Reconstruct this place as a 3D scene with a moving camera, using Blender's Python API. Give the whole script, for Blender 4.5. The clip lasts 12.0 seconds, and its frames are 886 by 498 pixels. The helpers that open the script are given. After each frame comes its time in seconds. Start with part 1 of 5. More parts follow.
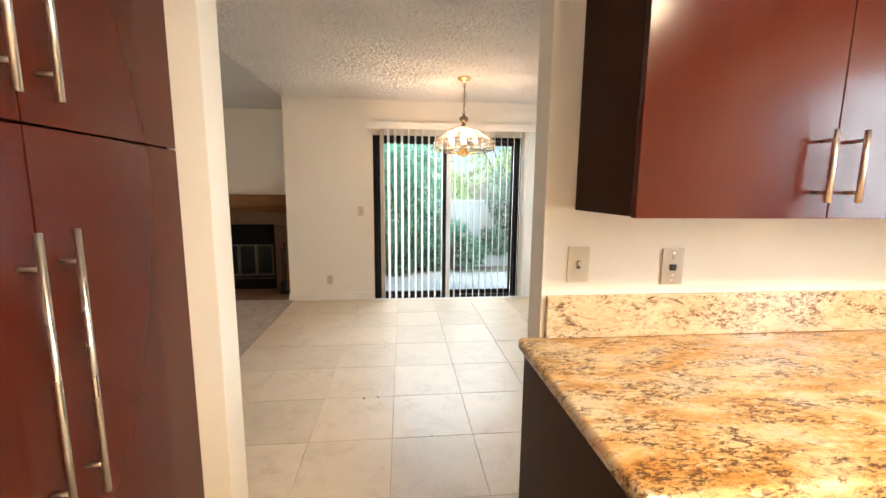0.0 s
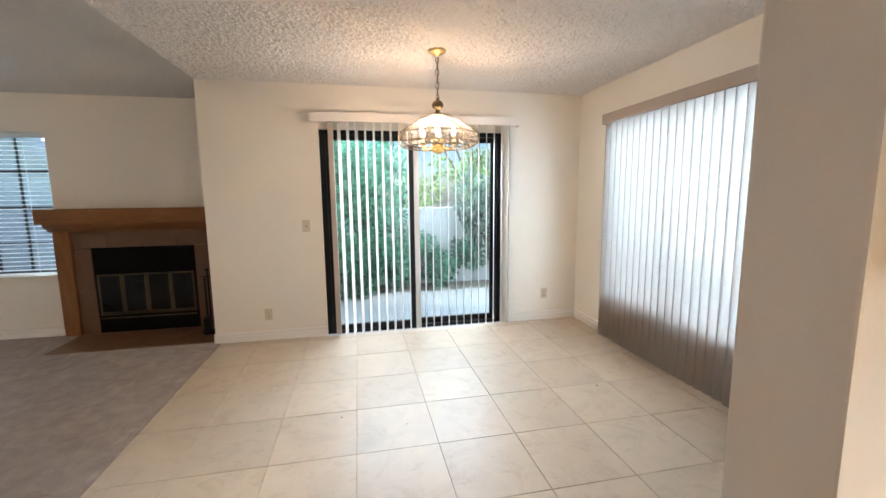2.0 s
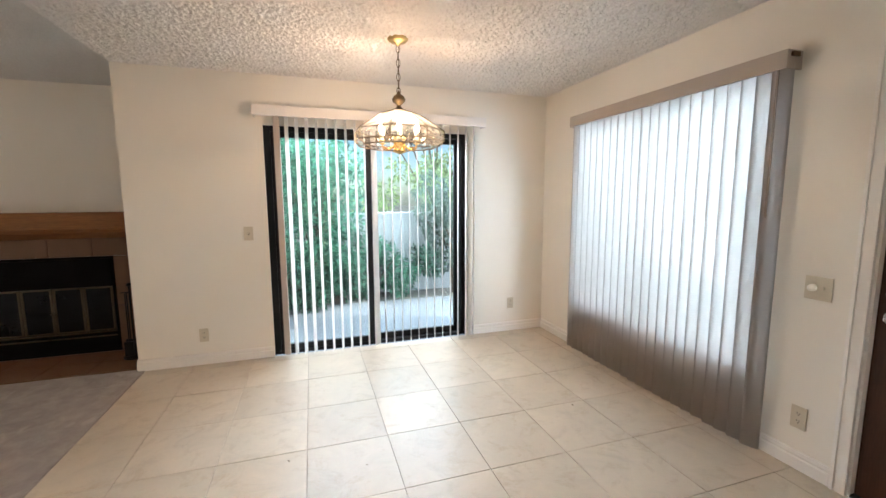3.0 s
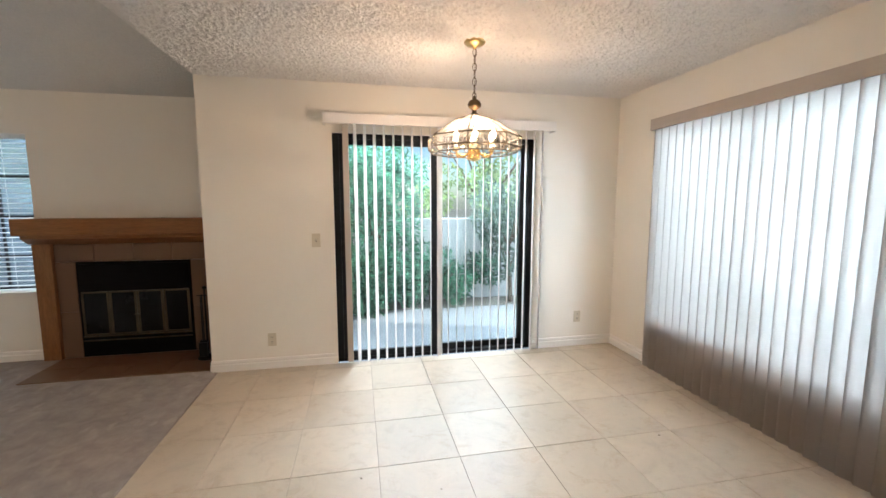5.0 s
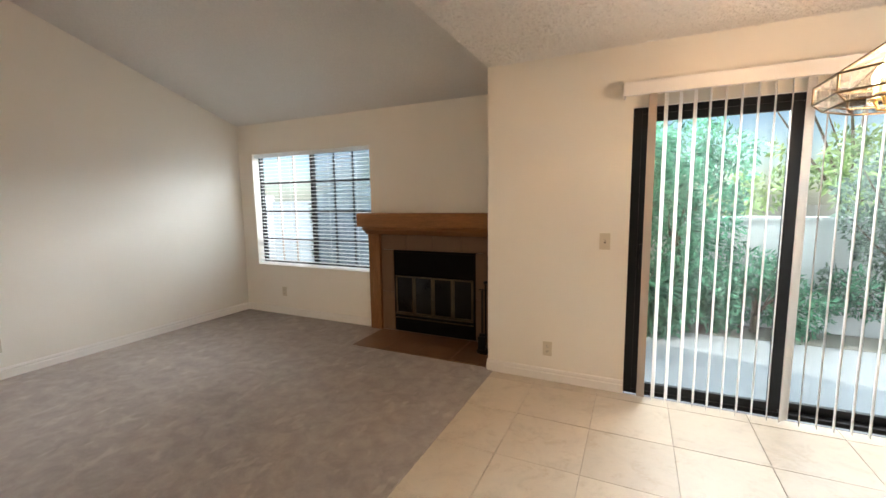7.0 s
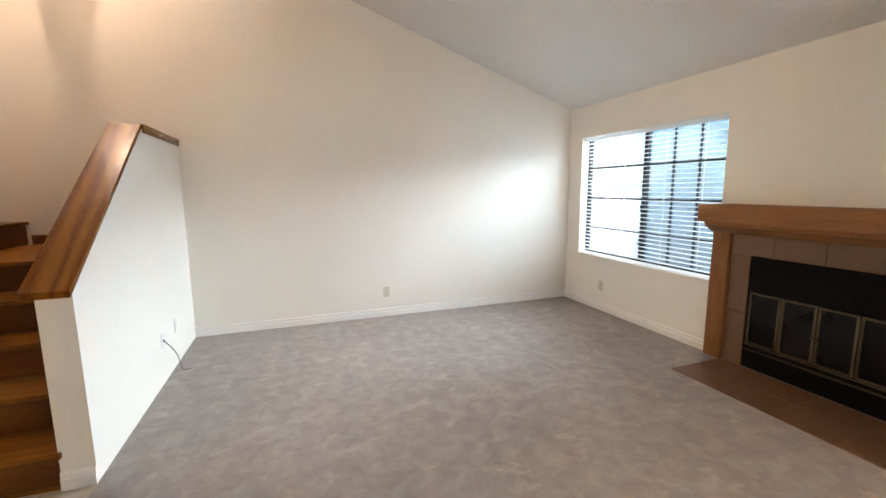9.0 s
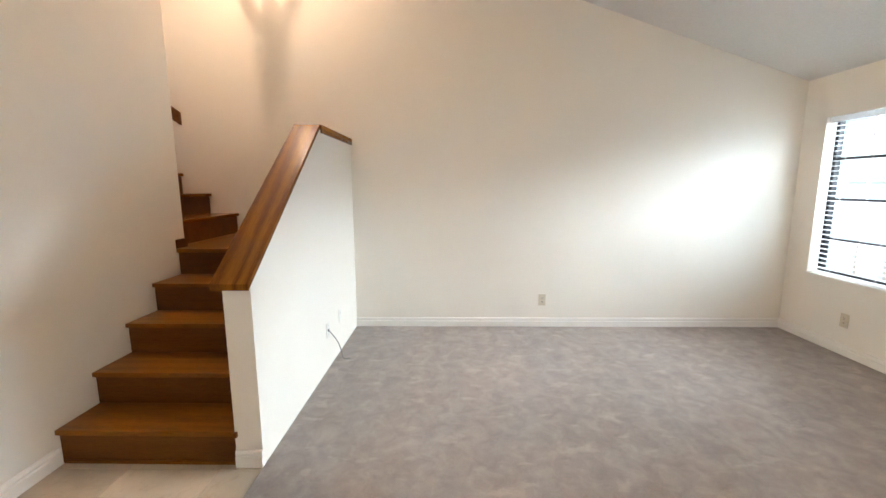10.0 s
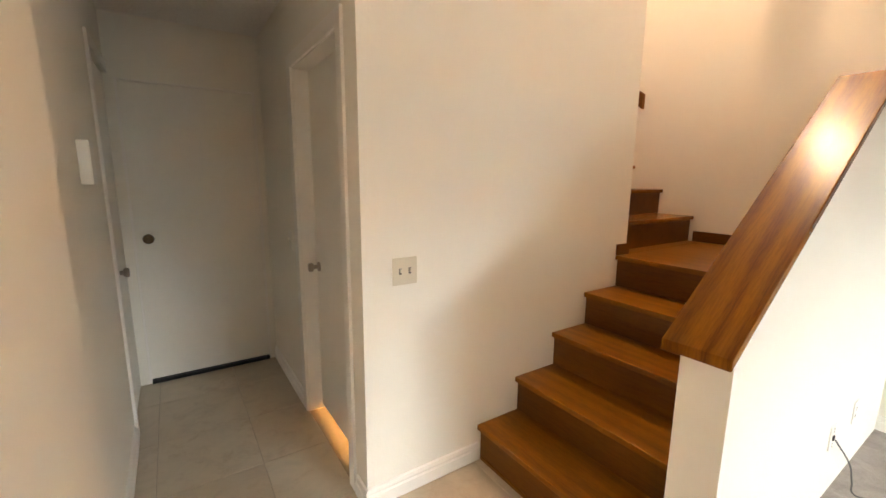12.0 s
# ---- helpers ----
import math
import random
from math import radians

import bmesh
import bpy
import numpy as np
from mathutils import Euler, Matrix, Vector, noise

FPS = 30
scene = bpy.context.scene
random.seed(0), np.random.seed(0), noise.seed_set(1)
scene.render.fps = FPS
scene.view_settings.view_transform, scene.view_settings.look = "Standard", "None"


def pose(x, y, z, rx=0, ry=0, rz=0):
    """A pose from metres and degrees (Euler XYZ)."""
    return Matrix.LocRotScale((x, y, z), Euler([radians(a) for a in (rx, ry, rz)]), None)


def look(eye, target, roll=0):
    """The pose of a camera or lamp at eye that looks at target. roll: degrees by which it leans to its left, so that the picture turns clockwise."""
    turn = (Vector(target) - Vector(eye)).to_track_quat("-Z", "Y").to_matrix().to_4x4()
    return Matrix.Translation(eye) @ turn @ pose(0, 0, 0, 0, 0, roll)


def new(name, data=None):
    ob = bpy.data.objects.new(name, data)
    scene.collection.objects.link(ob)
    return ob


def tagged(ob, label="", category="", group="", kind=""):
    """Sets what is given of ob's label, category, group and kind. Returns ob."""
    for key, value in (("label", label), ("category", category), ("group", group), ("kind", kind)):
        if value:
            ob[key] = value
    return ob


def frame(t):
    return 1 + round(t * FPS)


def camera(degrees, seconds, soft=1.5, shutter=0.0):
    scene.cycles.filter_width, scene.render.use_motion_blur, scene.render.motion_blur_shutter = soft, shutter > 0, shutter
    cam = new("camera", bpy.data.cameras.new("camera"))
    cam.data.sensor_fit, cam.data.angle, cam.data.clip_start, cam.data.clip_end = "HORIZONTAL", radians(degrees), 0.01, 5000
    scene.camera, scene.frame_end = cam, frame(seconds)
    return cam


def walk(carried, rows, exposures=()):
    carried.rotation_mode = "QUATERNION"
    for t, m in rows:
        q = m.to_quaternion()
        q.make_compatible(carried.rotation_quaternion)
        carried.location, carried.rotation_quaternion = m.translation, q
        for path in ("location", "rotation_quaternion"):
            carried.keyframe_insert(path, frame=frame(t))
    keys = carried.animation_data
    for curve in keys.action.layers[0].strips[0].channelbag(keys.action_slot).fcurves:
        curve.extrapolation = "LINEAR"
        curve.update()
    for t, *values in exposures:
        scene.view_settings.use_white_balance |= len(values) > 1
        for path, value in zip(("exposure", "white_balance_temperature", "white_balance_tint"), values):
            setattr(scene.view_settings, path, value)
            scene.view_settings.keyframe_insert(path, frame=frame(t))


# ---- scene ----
cam = camera(94.6, 12.0)
PATH = [
    (0, (0.058, -0.104, 1.385), (0.257, 1.866, 1.097), 0.5),
    (0.5, (0.053, 0.133, 1.38), (0.237, 2.104, 1.097), 0.0),
    (1, (0.062, 0.376, 1.393), (0.281, 2.345, 1.12), -0.3),
    (1.5, (0.054, 0.614, 1.394), (0.349, 2.574, 1.125), -0.6),
    (2, (0.052, 0.863, 1.402), (0.452, 2.804, 1.138), -0.6),
    (2.5, (0.069, 1.049, 1.416), (0.586, 2.962, 1.146), -0.3),
    (2.7, (0.075, 1.11, 1.404), (0.65, 3.009, 1.149), -0.3),
    (4.3, (-0.053, 1.247, 1.425), (0.589, 3.127, 1.192), -0.2),
    (4.5, (-0.085, 1.231, 1.421), (0.519, 3.124, 1.188), -0.4),
    (5, (-0.078, 1.343, 1.441), (0.321, 3.29, 1.214), -0.0),
    (5.5, (-0.07, 1.469, 1.444), (0.079, 3.451, 1.213), -0.5),
    (6, (-0.073, 1.586, 1.433), (-0.236, 3.566, 1.203), -0.3),
    (6.5, (-0.136, 1.716, 1.45), (-0.658, 3.631, 1.198), -0.8),
    (7, (-0.246, 1.866, 1.424), (-1.096, 3.661, 1.188), -0.8),
    (7.5, (-0.346, 1.983, 1.437), (-1.547, 3.562, 1.187), -0.9),
    (7.7, (-0.351, 2.034, 1.421), (-1.69, 3.5, 1.177), -0.6),
    (9.5, (-0.638, 2.32, 1.441), (-2.586, 2.655, 1.135), -0.5),
    (10, (-0.864, 2.276, 1.451), (-2.839, 2.239, 1.143), -0.2),
    (10.5, (-1.039, 2.206, 1.446), (-2.962, 1.75, 1.137), 0.0),
    (11, (-1.273, 2.129, 1.461), (-3.024, 1.216, 1.145), 0.5),
    (11.5, (-1.424, 1.984, 1.435), (-2.895, 0.666, 1.117), 0.6),
    (12, (-1.557, 1.725, 1.457), (-2.645, 0.083, 1.114), 0.5),
]
EXPOSURES = [(0.0, 0.38, 6450, 11), (1.5, 0.28, 6050, 11), (2.5, 0.27, 5900, 11), (4.5, 0.30, 5950, 11), (5.0, 0.27, 5980, 11), (5.5, 0.21, 6300, 12), (6.0, 0.16, 6600, 14),
             (6.5, 0.17, 6700, 14), (7.0, 0.29, 6680, 13), (7.7, 0.50, 6620, 13), (9.5, 1.04, 5960, 10), (10.0, 1.04, 6150, 10), (10.5, 1.00, 6400, 10), (11.5, 1.14, 6600, 10), (12.0, 1.38, 7050, 11)]
walk(cam, [(t, look(eye, target, roll)) for t, eye, target, roll in PATH], EXPOSURES)

# ---- light ----
world = bpy.data.worlds.new("sky")
world.use_nodes = True
scene.world = world
wn = world.node_tree
sky = wn.nodes.new("ShaderNodeTexSky")
sky.sky_type = "NISHITA"
sky.sun_disc = False
sky.sun_elevation = radians(48)
sky.sun_rotation = radians(108)
wn.links.new(sky.outputs[0], wn.nodes["Background"].inputs[0])
wn.nodes["Background"].inputs[1].default_value = 0.15

sun_data = bpy.data.lights.new("sun", "SUN")
sun_data.energy, sun_data.angle, sun_data.color = 5.0, radians(0.5), (1.0, 0.95, 0.86)
sun = new("sun", sun_data)
sun.matrix_world = look((6.0, -2.0, 7.0), (0.0, 0.0, 0.0))


def point_lamp(name, loc, watts, color, radius=0.04):
    d = bpy.data.lights.new(name, "POINT")
    d.energy, d.color, d.shadow_soft_size = watts, color, radius
    ob = new(name, d)
    ob.location = loc
    return ob


def area_lamp(name, eye, target, sx, sy, watts, color):
    d = bpy.data.lights.new(name, "AREA")
    d.shape, d.size, d.size_y, d.energy, d.color = "RECTANGLE", sx, sy, watts, color
    ob = new(name, d)
    ob.matrix_world = look(eye, target)
    return ob


WARM = (1.0, 0.67, 0.44)
CHAND = 11.5
DAY = (0.86, 0.94, 1.0)
area_lamp("sky_over_garden", (1.6, 8.45, 3.85), (1.4, 5.0, 1.6), 5.0, 2.0, 560, DAY)
area_lamp("sky_over_side_garden", (-4.0, 12.5, 4.40), (-3.8, 5.0, 1.5), 7.0, 3.4, 4000, DAY)
area_lamp("sky_at_east_window", (3.3, 3.57, 1.6), (2.2, 3.57, 1.1), 1.9, 1.7, 205, DAY)
area_lamp("kitchen_ceiling_light", (1.25, -0.75, 2.42), (1.25, -0.75, 0.0), 0.6, 0.35, 92, (1.0, 0.76, 0.50))
area_lamp("sky_at_kitchen_window", (2.95, -0.32, 1.60), (2.0, -0.32, 1.45), 1.2, 0.95, 38, DAY)
point_lamp("stair_light", (-4.42, 0.60, 3.95), 36, WARM, 0.012)
point_lamp("closet_light", (-3.1, -0.35, 0.32), 45, (1.0, 0.52, 0.16), 0.04)


# ---- materials ----
def nodes_of(name):
    m = bpy.data.materials.new(name)
    m.use_nodes = True
    return m, m.node_tree, m.node_tree.nodes["Principled BSDF"]


def coords(nt, stretch=(1, 1, 1), per_object=False):
    tc = nt.nodes.new("ShaderNodeTexCoord")
    mp = nt.nodes.new("ShaderNodeMapping")
    mp.inputs["Scale"].default_value = stretch
    nt.links.new(tc.outputs["Object"], mp.inputs["Vector"])
    if per_object:
        oi = nt.nodes.new("ShaderNodeObjectInfo")
        mul = nt.nodes.new("ShaderNodeMath")
        mul.operation = "MULTIPLY"
        mul.inputs[1].default_value = 57.0
        nt.links.new(oi.outputs["Random"], mul.inputs[0])
        nt.links.new(mul.outputs[0], mp.inputs["Location"])
    return mp.outputs[0]


def noise_tex(nt, vec, scale, detail=4.0, rough=0.55, distortion=0.0):
    n = nt.nodes.new("ShaderNodeTexNoise")
    n.inputs["Scale"].default_value, n.inputs["Detail"].default_value = scale, detail
    n.inputs["Roughness"].default_value, n.inputs["Distortion"].default_value = rough, distortion
    nt.links.new(vec, n.inputs["Vector"])
    return n.outputs["Fac"]


def ramp(nt, fac, stops):
    r = nt.nodes.new("ShaderNodeValToRGB")
    e = r.color_ramp.elements
    while len(e) < len(stops):
        e.new(0.5)
    for k, (p, c) in enumerate(stops):
        e[k].position, e[k].color = p, (*c, 1)
    nt.links.new(fac, r.inputs["Fac"])
    return r.outputs["Color"]


def mix(nt, fac, a, b, kind="MIX"):
    n = nt.nodes.new("ShaderNodeMix")
    n.data_type, n.blend_type = "RGBA", kind
    if isinstance(fac, float):
        n.inputs[0].default_value = fac
    else:
        nt.links.new(fac, n.inputs[0])
    for sock, v in ((6, a), (7, b)):
        if isinstance(v, tuple):
            n.inputs[sock].default_value = (*v, 1)
        else:
            nt.links.new(v, n.inputs[sock])
    return n.outputs[2]


def bump(nt, bsdf, height, strength, distance):
    b = nt.nodes.new("ShaderNodeBump")
    b.inputs["Strength"].default_value, b.inputs["Distance"].default_value = strength, distance
    nt.links.new(height, b.inputs["Height"])
    nt.links.new(b.outputs[0], bsdf.inputs["Normal"])


def scaled(c, k):
    return tuple(min(1.0, v * k) for v in c)


def plain(name, color, rough=0.5, metal=0.0, vary=0.08, grain=60.0, big=2.5, bump_by=0.15, bump_size=0.001, stretch=(1, 1, 1), per_object=False, coat=0.0, spec=0.5):
    """Two scales of variation and a fine relief round one base colour."""
    m, nt, b = nodes_of(name)
    v = coords(nt, stretch, per_object)
    fine = noise_tex(nt, v, grain)
    wide = noise_tex(nt, v, big, 3.0)
    c = mix(nt, fine, scaled(color, 1 - vary), scaled(color, 1 + vary))
    c = mix(nt, 0.5, c, ramp(nt, wide, [(0.3, scaled(color, 1 - vary)), (0.7, scaled(color, 1 + vary))]))
    nt.links.new(c, b.inputs["Base Color"])
    rr = nt.nodes.new("ShaderNodeMapRange")
    rr.inputs["To Min"].default_value, rr.inputs["To Max"].default_value = max(0.02, rough - 0.08), min(1.0, rough + 0.08)
    nt.links.new(wide, rr.inputs["Value"])
    nt.links.new(rr.outputs[0], b.inputs["Roughness"])
    b.inputs["Metallic"].default_value = metal
    b.inputs["Coat Weight"].default_value = coat
    b.inputs["Specular IOR Level"].default_value = spec
    b.inputs["Coat Roughness"].default_value = 0.12
    if bump_by:
        bump(nt, b, fine, bump_by, bump_size)
    return m


def wood(name, dark, light, rough=0.35, axis="X", coat=0.3, contrast=1.0, per_object=True, relief=0.12, spec=0.22, rings=0.0):
    m, nt, b = nodes_of(name)
    s = {"X": (0.9, 12, 12), "Y": (12, 0.9, 12), "Z": (12, 12, 0.9), "XZ": (0.9, 12, 0.9)}[axis]
    v = coords(nt, s, per_object)
    figure = noise_tex(nt, v, 2.2, 6.0, 0.60, 0.35)
    pores = noise_tex(nt, v, 16.0, 3.0, 0.6)
    c = ramp(nt, figure, [(0.5 - 0.2 / contrast, dark), (0.5 + 0.2 / contrast, light)])
    if rings:
        band = nt.nodes.new("ShaderNodeTexWave")
        band.bands_direction = {"X": "Y", "Y": "X", "Z": "X", "XZ": "Y"}[axis]
        for key, val in (("Scale", 0.28), ("Distortion", 13.0), ("Detail", 2.5), ("Detail Scale", 0.7), ("Detail Roughness", 0.5)):
            band.inputs[key].default_value = val
        nt.links.new(v, band.inputs["Vector"])
        c = mix(nt, rings, c, ramp(nt, band.outputs["Fac"], [(0.05, scaled(dark, 0.55)), (0.35, dark), (0.8, light)]))
    c = mix(nt, 0.25, c, ramp(nt, pores, [(0.40, scaled(dark, 0.6)), (0.55, light)]))
    nt.links.new(c, b.inputs["Base Color"])
    b.inputs["Roughness"].default_value = rough
    b.inputs["Specular IOR Level"].default_value = spec
    b.inputs["Coat Weight"].default_value, b.inputs["Coat Roughness"].default_value = coat, 0.15
    bump(nt, b, pores, relief, 0.001)
    return m


def wall_paint(name, color, relief=0.35, scale=70.0):
    m, nt, b = nodes_of(name)
    v = coords(nt)
    peel = noise_tex(nt, v, scale, 3.0, 0.5)
    wide = noise_tex(nt, v, 1.3, 3.0)
    c = mix(nt, wide, scaled(color, 0.96), scaled(color, 1.03))
    nt.links.new(c, b.inputs["Base Color"])
    b.inputs["Roughness"].default_value = 0.62
    bump(nt, b, peel, relief, 0.002)
    return m


def popcorn(name, color, strength=1.0):
    m, nt, b = nodes_of(name)
    v = coords(nt)
    lumps = noise_tex(nt, v, 55.0, 5.0, 0.65)
    wide = noise_tex(nt, v, 3.0, 3.0)
    # Hollows between the lumps are darkened: shade put into the colour.
    c = mix(nt, lumps, scaled(color, 0.80), scaled(color, 1.10))
    c = mix(nt, 0.4, c, mix(nt, wide, scaled(color, 0.93), scaled(color, 1.04)))
    nt.links.new(c, b.inputs["Base Color"])
    b.inputs["Roughness"].default_value = 0.9
    bump(nt, b, ramp(nt, lumps, [(0.42, (0, 0, 0)), (0.62, (1, 1, 1))]), strength, 0.012)
    return m


def granite(name, pale_by=0.0):
    m, nt, b = nodes_of(name)
    v = coords(nt, (1.0, 2.2, 2.2))
    base = ramp(nt, noise_tex(nt, v, 4.5, 6.0, 0.62, 0.8), [(0.34, (0.52, 0.25, 0.065)), (0.46, (0.64, 0.38, 0.15)), (0.56, (0.69, 0.51, 0.29)), (0.70, (0.56, 0.46, 0.34))])
    pale = ramp(nt, noise_tex(nt, v, 30.0, 5.0, 0.7), [(0.56, (0, 0, 0)), (0.66, (1, 1, 1))])
    c = mix(nt, pale_by, mix(nt, pale, base, (0.68, 0.57, 0.40)), (0.66, 0.57, 0.44))
    flecks = ramp(nt, noise_tex(nt, v, 52.0, 9.0, 0.80, 0.5), [(0.495, (0, 0, 0)), (0.53, (0.95, 0.95, 0.95))])
    zones = ramp(nt, noise_tex(nt, v, 3.6, 5.0, 0.65, 1.5), [(0.43, (0.08, 0.08, 0.08)), (0.56, (1, 1, 1))])
    spots = mix(nt, 1.0, flecks, zones, "MULTIPLY")
    c = mix(nt, spots, c, (0.115, 0.060, 0.030))
    blots = ramp(nt, noise_tex(nt, v, 7.0, 10.0, 0.85, 2.5), [(0.555, (0, 0, 0)), (0.61, (1, 1, 1))])
    c = mix(nt, blots, c, (0.075, 0.048, 0.034))
    nt.links.new(c, b.inputs["Base Color"])
    b.inputs["Roughness"].default_value = 0.16
    return m


def tile_mat(name, color):
    m, nt, b = nodes_of(name)
    v = coords(nt, (1, 1, 1), True)
    clouds = noise_tex(nt, v, 4.2, 7.0, 0.66, 0.9)
    grain = noise_tex(nt, v, 40.0, 4.0, 0.6)
    c = ramp(nt, clouds, [(0.30, scaled(color, 0.70)), (0.46, scaled(color, 0.96)), (0.72, scaled(color, 1.14))])
    c = mix(nt, 0.2, c, mix(nt, grain, scaled(color, 0.82), scaled(color, 1.1)))
    oi = nt.nodes.new("ShaderNodeObjectInfo")
    c = mix(nt, 0.45, c, mix(nt, oi.outputs["Random"], scaled(color, 0.80), scaled(color, 1.10)))
    stain = ramp(nt, noise_tex(nt, v, 7.0, 6.0, 0.75, 0.5), [(0.53, (0, 0, 0)), (0.70, (0.55, 0.55, 0.55))])
    c = mix(nt, stain, c, (0.42, 0.32, 0.215))
    nt.links.new(c, b.inputs["Base Color"])
    rr = nt.nodes.new("ShaderNodeMapRange")
    rr.inputs["To Min"].default_value, rr.inputs["To Max"].default_value = 0.28, 0.48
    nt.links.new(clouds, rr.inputs["Value"])
    nt.links.new(rr.outputs[0], b.inputs["Roughness"])
    b.inputs["Specular IOR Level"].default_value = 0.30
    bump(nt, b, grain, 0.08, 0.001)
    return m


def carpet_mat(name):
    m, nt, b = nodes_of(name)
    v = coords(nt)
    wide = noise_tex(nt, v, 1.6, 5.0, 0.6, 0.7)
    tuft = noise_tex(nt, v, 240.0, 2.0, 0.6)
    mid = noise_tex(nt, v, 9.0, 7.0, 0.66, 0.5)
    c = ramp(nt, wide, [(0.30, (0.273, 0.235, 0.211)), (0.5, (0.345, 0.301, 0.272)), (0.70, (0.435, 0.378, 0.344))])
    c = mix(nt, 0.55, c, ramp(nt, mid, [(0.36, (0.220, 0.189, 0.170)), (0.50, (0.339, 0.295, 0.266)), (0.66, (0.506, 0.435, 0.391))]))
    strokes = noise_tex(nt, coords(nt, (2.6, 1.3, 1.0)), 3.6, 4.0, 0.55, 0.2)
    c = mix(nt, ramp(nt, strokes, [(0.60, (0, 0, 0)), (0.66, (0.45, 0.45, 0.45))]), c, (0.585, 0.495, 0.442))
    c = mix(nt, 0.35, c, mix(nt, tuft, (0.175, 0.152, 0.133), (0.529, 0.460, 0.418)))
    nt.links.new(c, b.inputs["Base Color"])
    b.inputs["Roughness"].default_value = 0.95
    b.inputs["Specular IOR Level"].default_value = 0.1
    b.inputs["Sheen Weight"].default_value = 0.12
    b.inputs["Sheen Roughness"].default_value = 0.5
    bump(nt, b, tuft, 0.8, 0.006)
    return m


def glass_mat(name, tint=(1, 1, 1), rough=0.0):
    m, nt, b = nodes_of(name)
    b.inputs["Base Color"].default_value = (*tint, 1)
    b.inputs["Roughness"].default_value = rough
    b.inputs["Transmission Weight"].default_value = 1.0
    b.inputs["IOR"].default_value = 1.45
    return m


def panel_glass(name, tint, haze):
    """Thin wavy lamp glass: clear with streaks that hold light back, a little milky, glossy at a slant."""
    m, nt, b = nodes_of(name)
    v = coords(nt, (1, 1, 1), True)
    waves = noise_tex(nt, v, 9.0, 3.0, 0.55, 1.2)
    tp = nt.nodes.new("ShaderNodeBsdfTransparent")
    nt.links.new(ramp(nt, waves, [(0.40, scaled(tint, 0.68)), (0.50, scaled(tint, 0.97)), (0.60, tint)]), tp.inputs["Color"])
    tr = nt.nodes.new("ShaderNodeBsdfTranslucent")
    tr.inputs["Color"].default_value = (*tint, 1)
    gl = nt.nodes.new("ShaderNodeBsdfGlossy")
    gl.inputs["Roughness"].default_value = 0.06
    lw = nt.nodes.new("ShaderNodeLayerWeight")
    lw.inputs["Blend"].default_value = 0.25
    fr = nt.nodes.new("ShaderNodeMapRange")
    fr.inputs["To Min"].default_value, fr.inputs["To Max"].default_value = 0.03, 0.30
    nt.links.new(lw.outputs["Facing"], fr.inputs["Value"])
    a, c = nt.nodes.new("ShaderNodeMixShader"), nt.nodes.new("ShaderNodeMixShader")
    a.inputs[0].default_value = haze
    nt.links.new(tp.outputs[0], a.inputs[1])
    nt.links.new(tr.outputs[0], a.inputs[2])
    nt.links.new(fr.outputs[0], c.inputs[0])
    nt.links.new(a.outputs[0], c.inputs[1])
    nt.links.new(gl.outputs[0], c.inputs[2])
    nt.links.new(c.outputs[0], nt.nodes["Material Output"].inputs["Surface"])
    return m


def fabric_mat(name, color, through_by=0.45, streak=(60, 60, 4), sheer=None):
    m, nt, b = nodes_of(name)
    v = coords(nt, streak, True)
    f = noise_tex(nt, v, 5.0, 4.0, 0.7)
    c = mix(nt, f, scaled(color, 0.82), scaled(color, 1.08))
    nt.links.new(c, b.inputs["Base Color"])
    b.inputs["Roughness"].default_value = 0.8
    bump(nt, b, f, 0.3, 0.001)
    tr = nt.nodes.new("ShaderNodeBsdfTranslucent")
    nt.links.new(mix(nt, f, scaled(sheer, 0.88), sheer) if sheer else c, tr.inputs["Color"])
    ms = nt.nodes.new("ShaderNodeMixShader")
    ms.inputs[0].default_value = through_by
    nt.links.new(b.outputs[0], ms.inputs[1])
    nt.links.new(tr.outputs[0], ms.inputs[2])
    nt.links.new(ms.outputs[0], nt.nodes["Material Output"].inputs["Surface"])
    return m


def leaf_mat(name, dark, light):
    m, nt, b = nodes_of(name)
    g = nt.nodes.new("ShaderNodeNewGeometry")
    c = ramp(nt, g.outputs["Random Per Island"], [(0.0, dark), (0.5, light), (0.85, scaled(light, 1.4)), (1.0, scaled(light, 2.2))])
    nt.links.new(c, b.inputs["Base Color"])
    b.inputs["Roughness"].default_value = 0.5
    tr = nt.nodes.new("ShaderNodeBsdfTranslucent")
    nt.links.new(c, tr.inputs["Color"])
    ms = nt.nodes.new("ShaderNodeMixShader")
    ms.inputs[0].default_value = 0.5
    nt.links.new(b.outputs[0], ms.inputs[1])
    nt.links.new(tr.outputs[0], ms.inputs[2])
    nt.links.new(ms.outputs[0], nt.nodes["Material Output"].inputs["Surface"])
    return m


def glow_mat(name, color, strength):
    m, nt, b = nodes_of(name)
    b.inputs["Base Color"].default_value = (*color, 1)
    b.inputs["Emission Color"].default_value = (*color, 1)
    b.inputs["Emission Strength"].default_value = strength
    return m


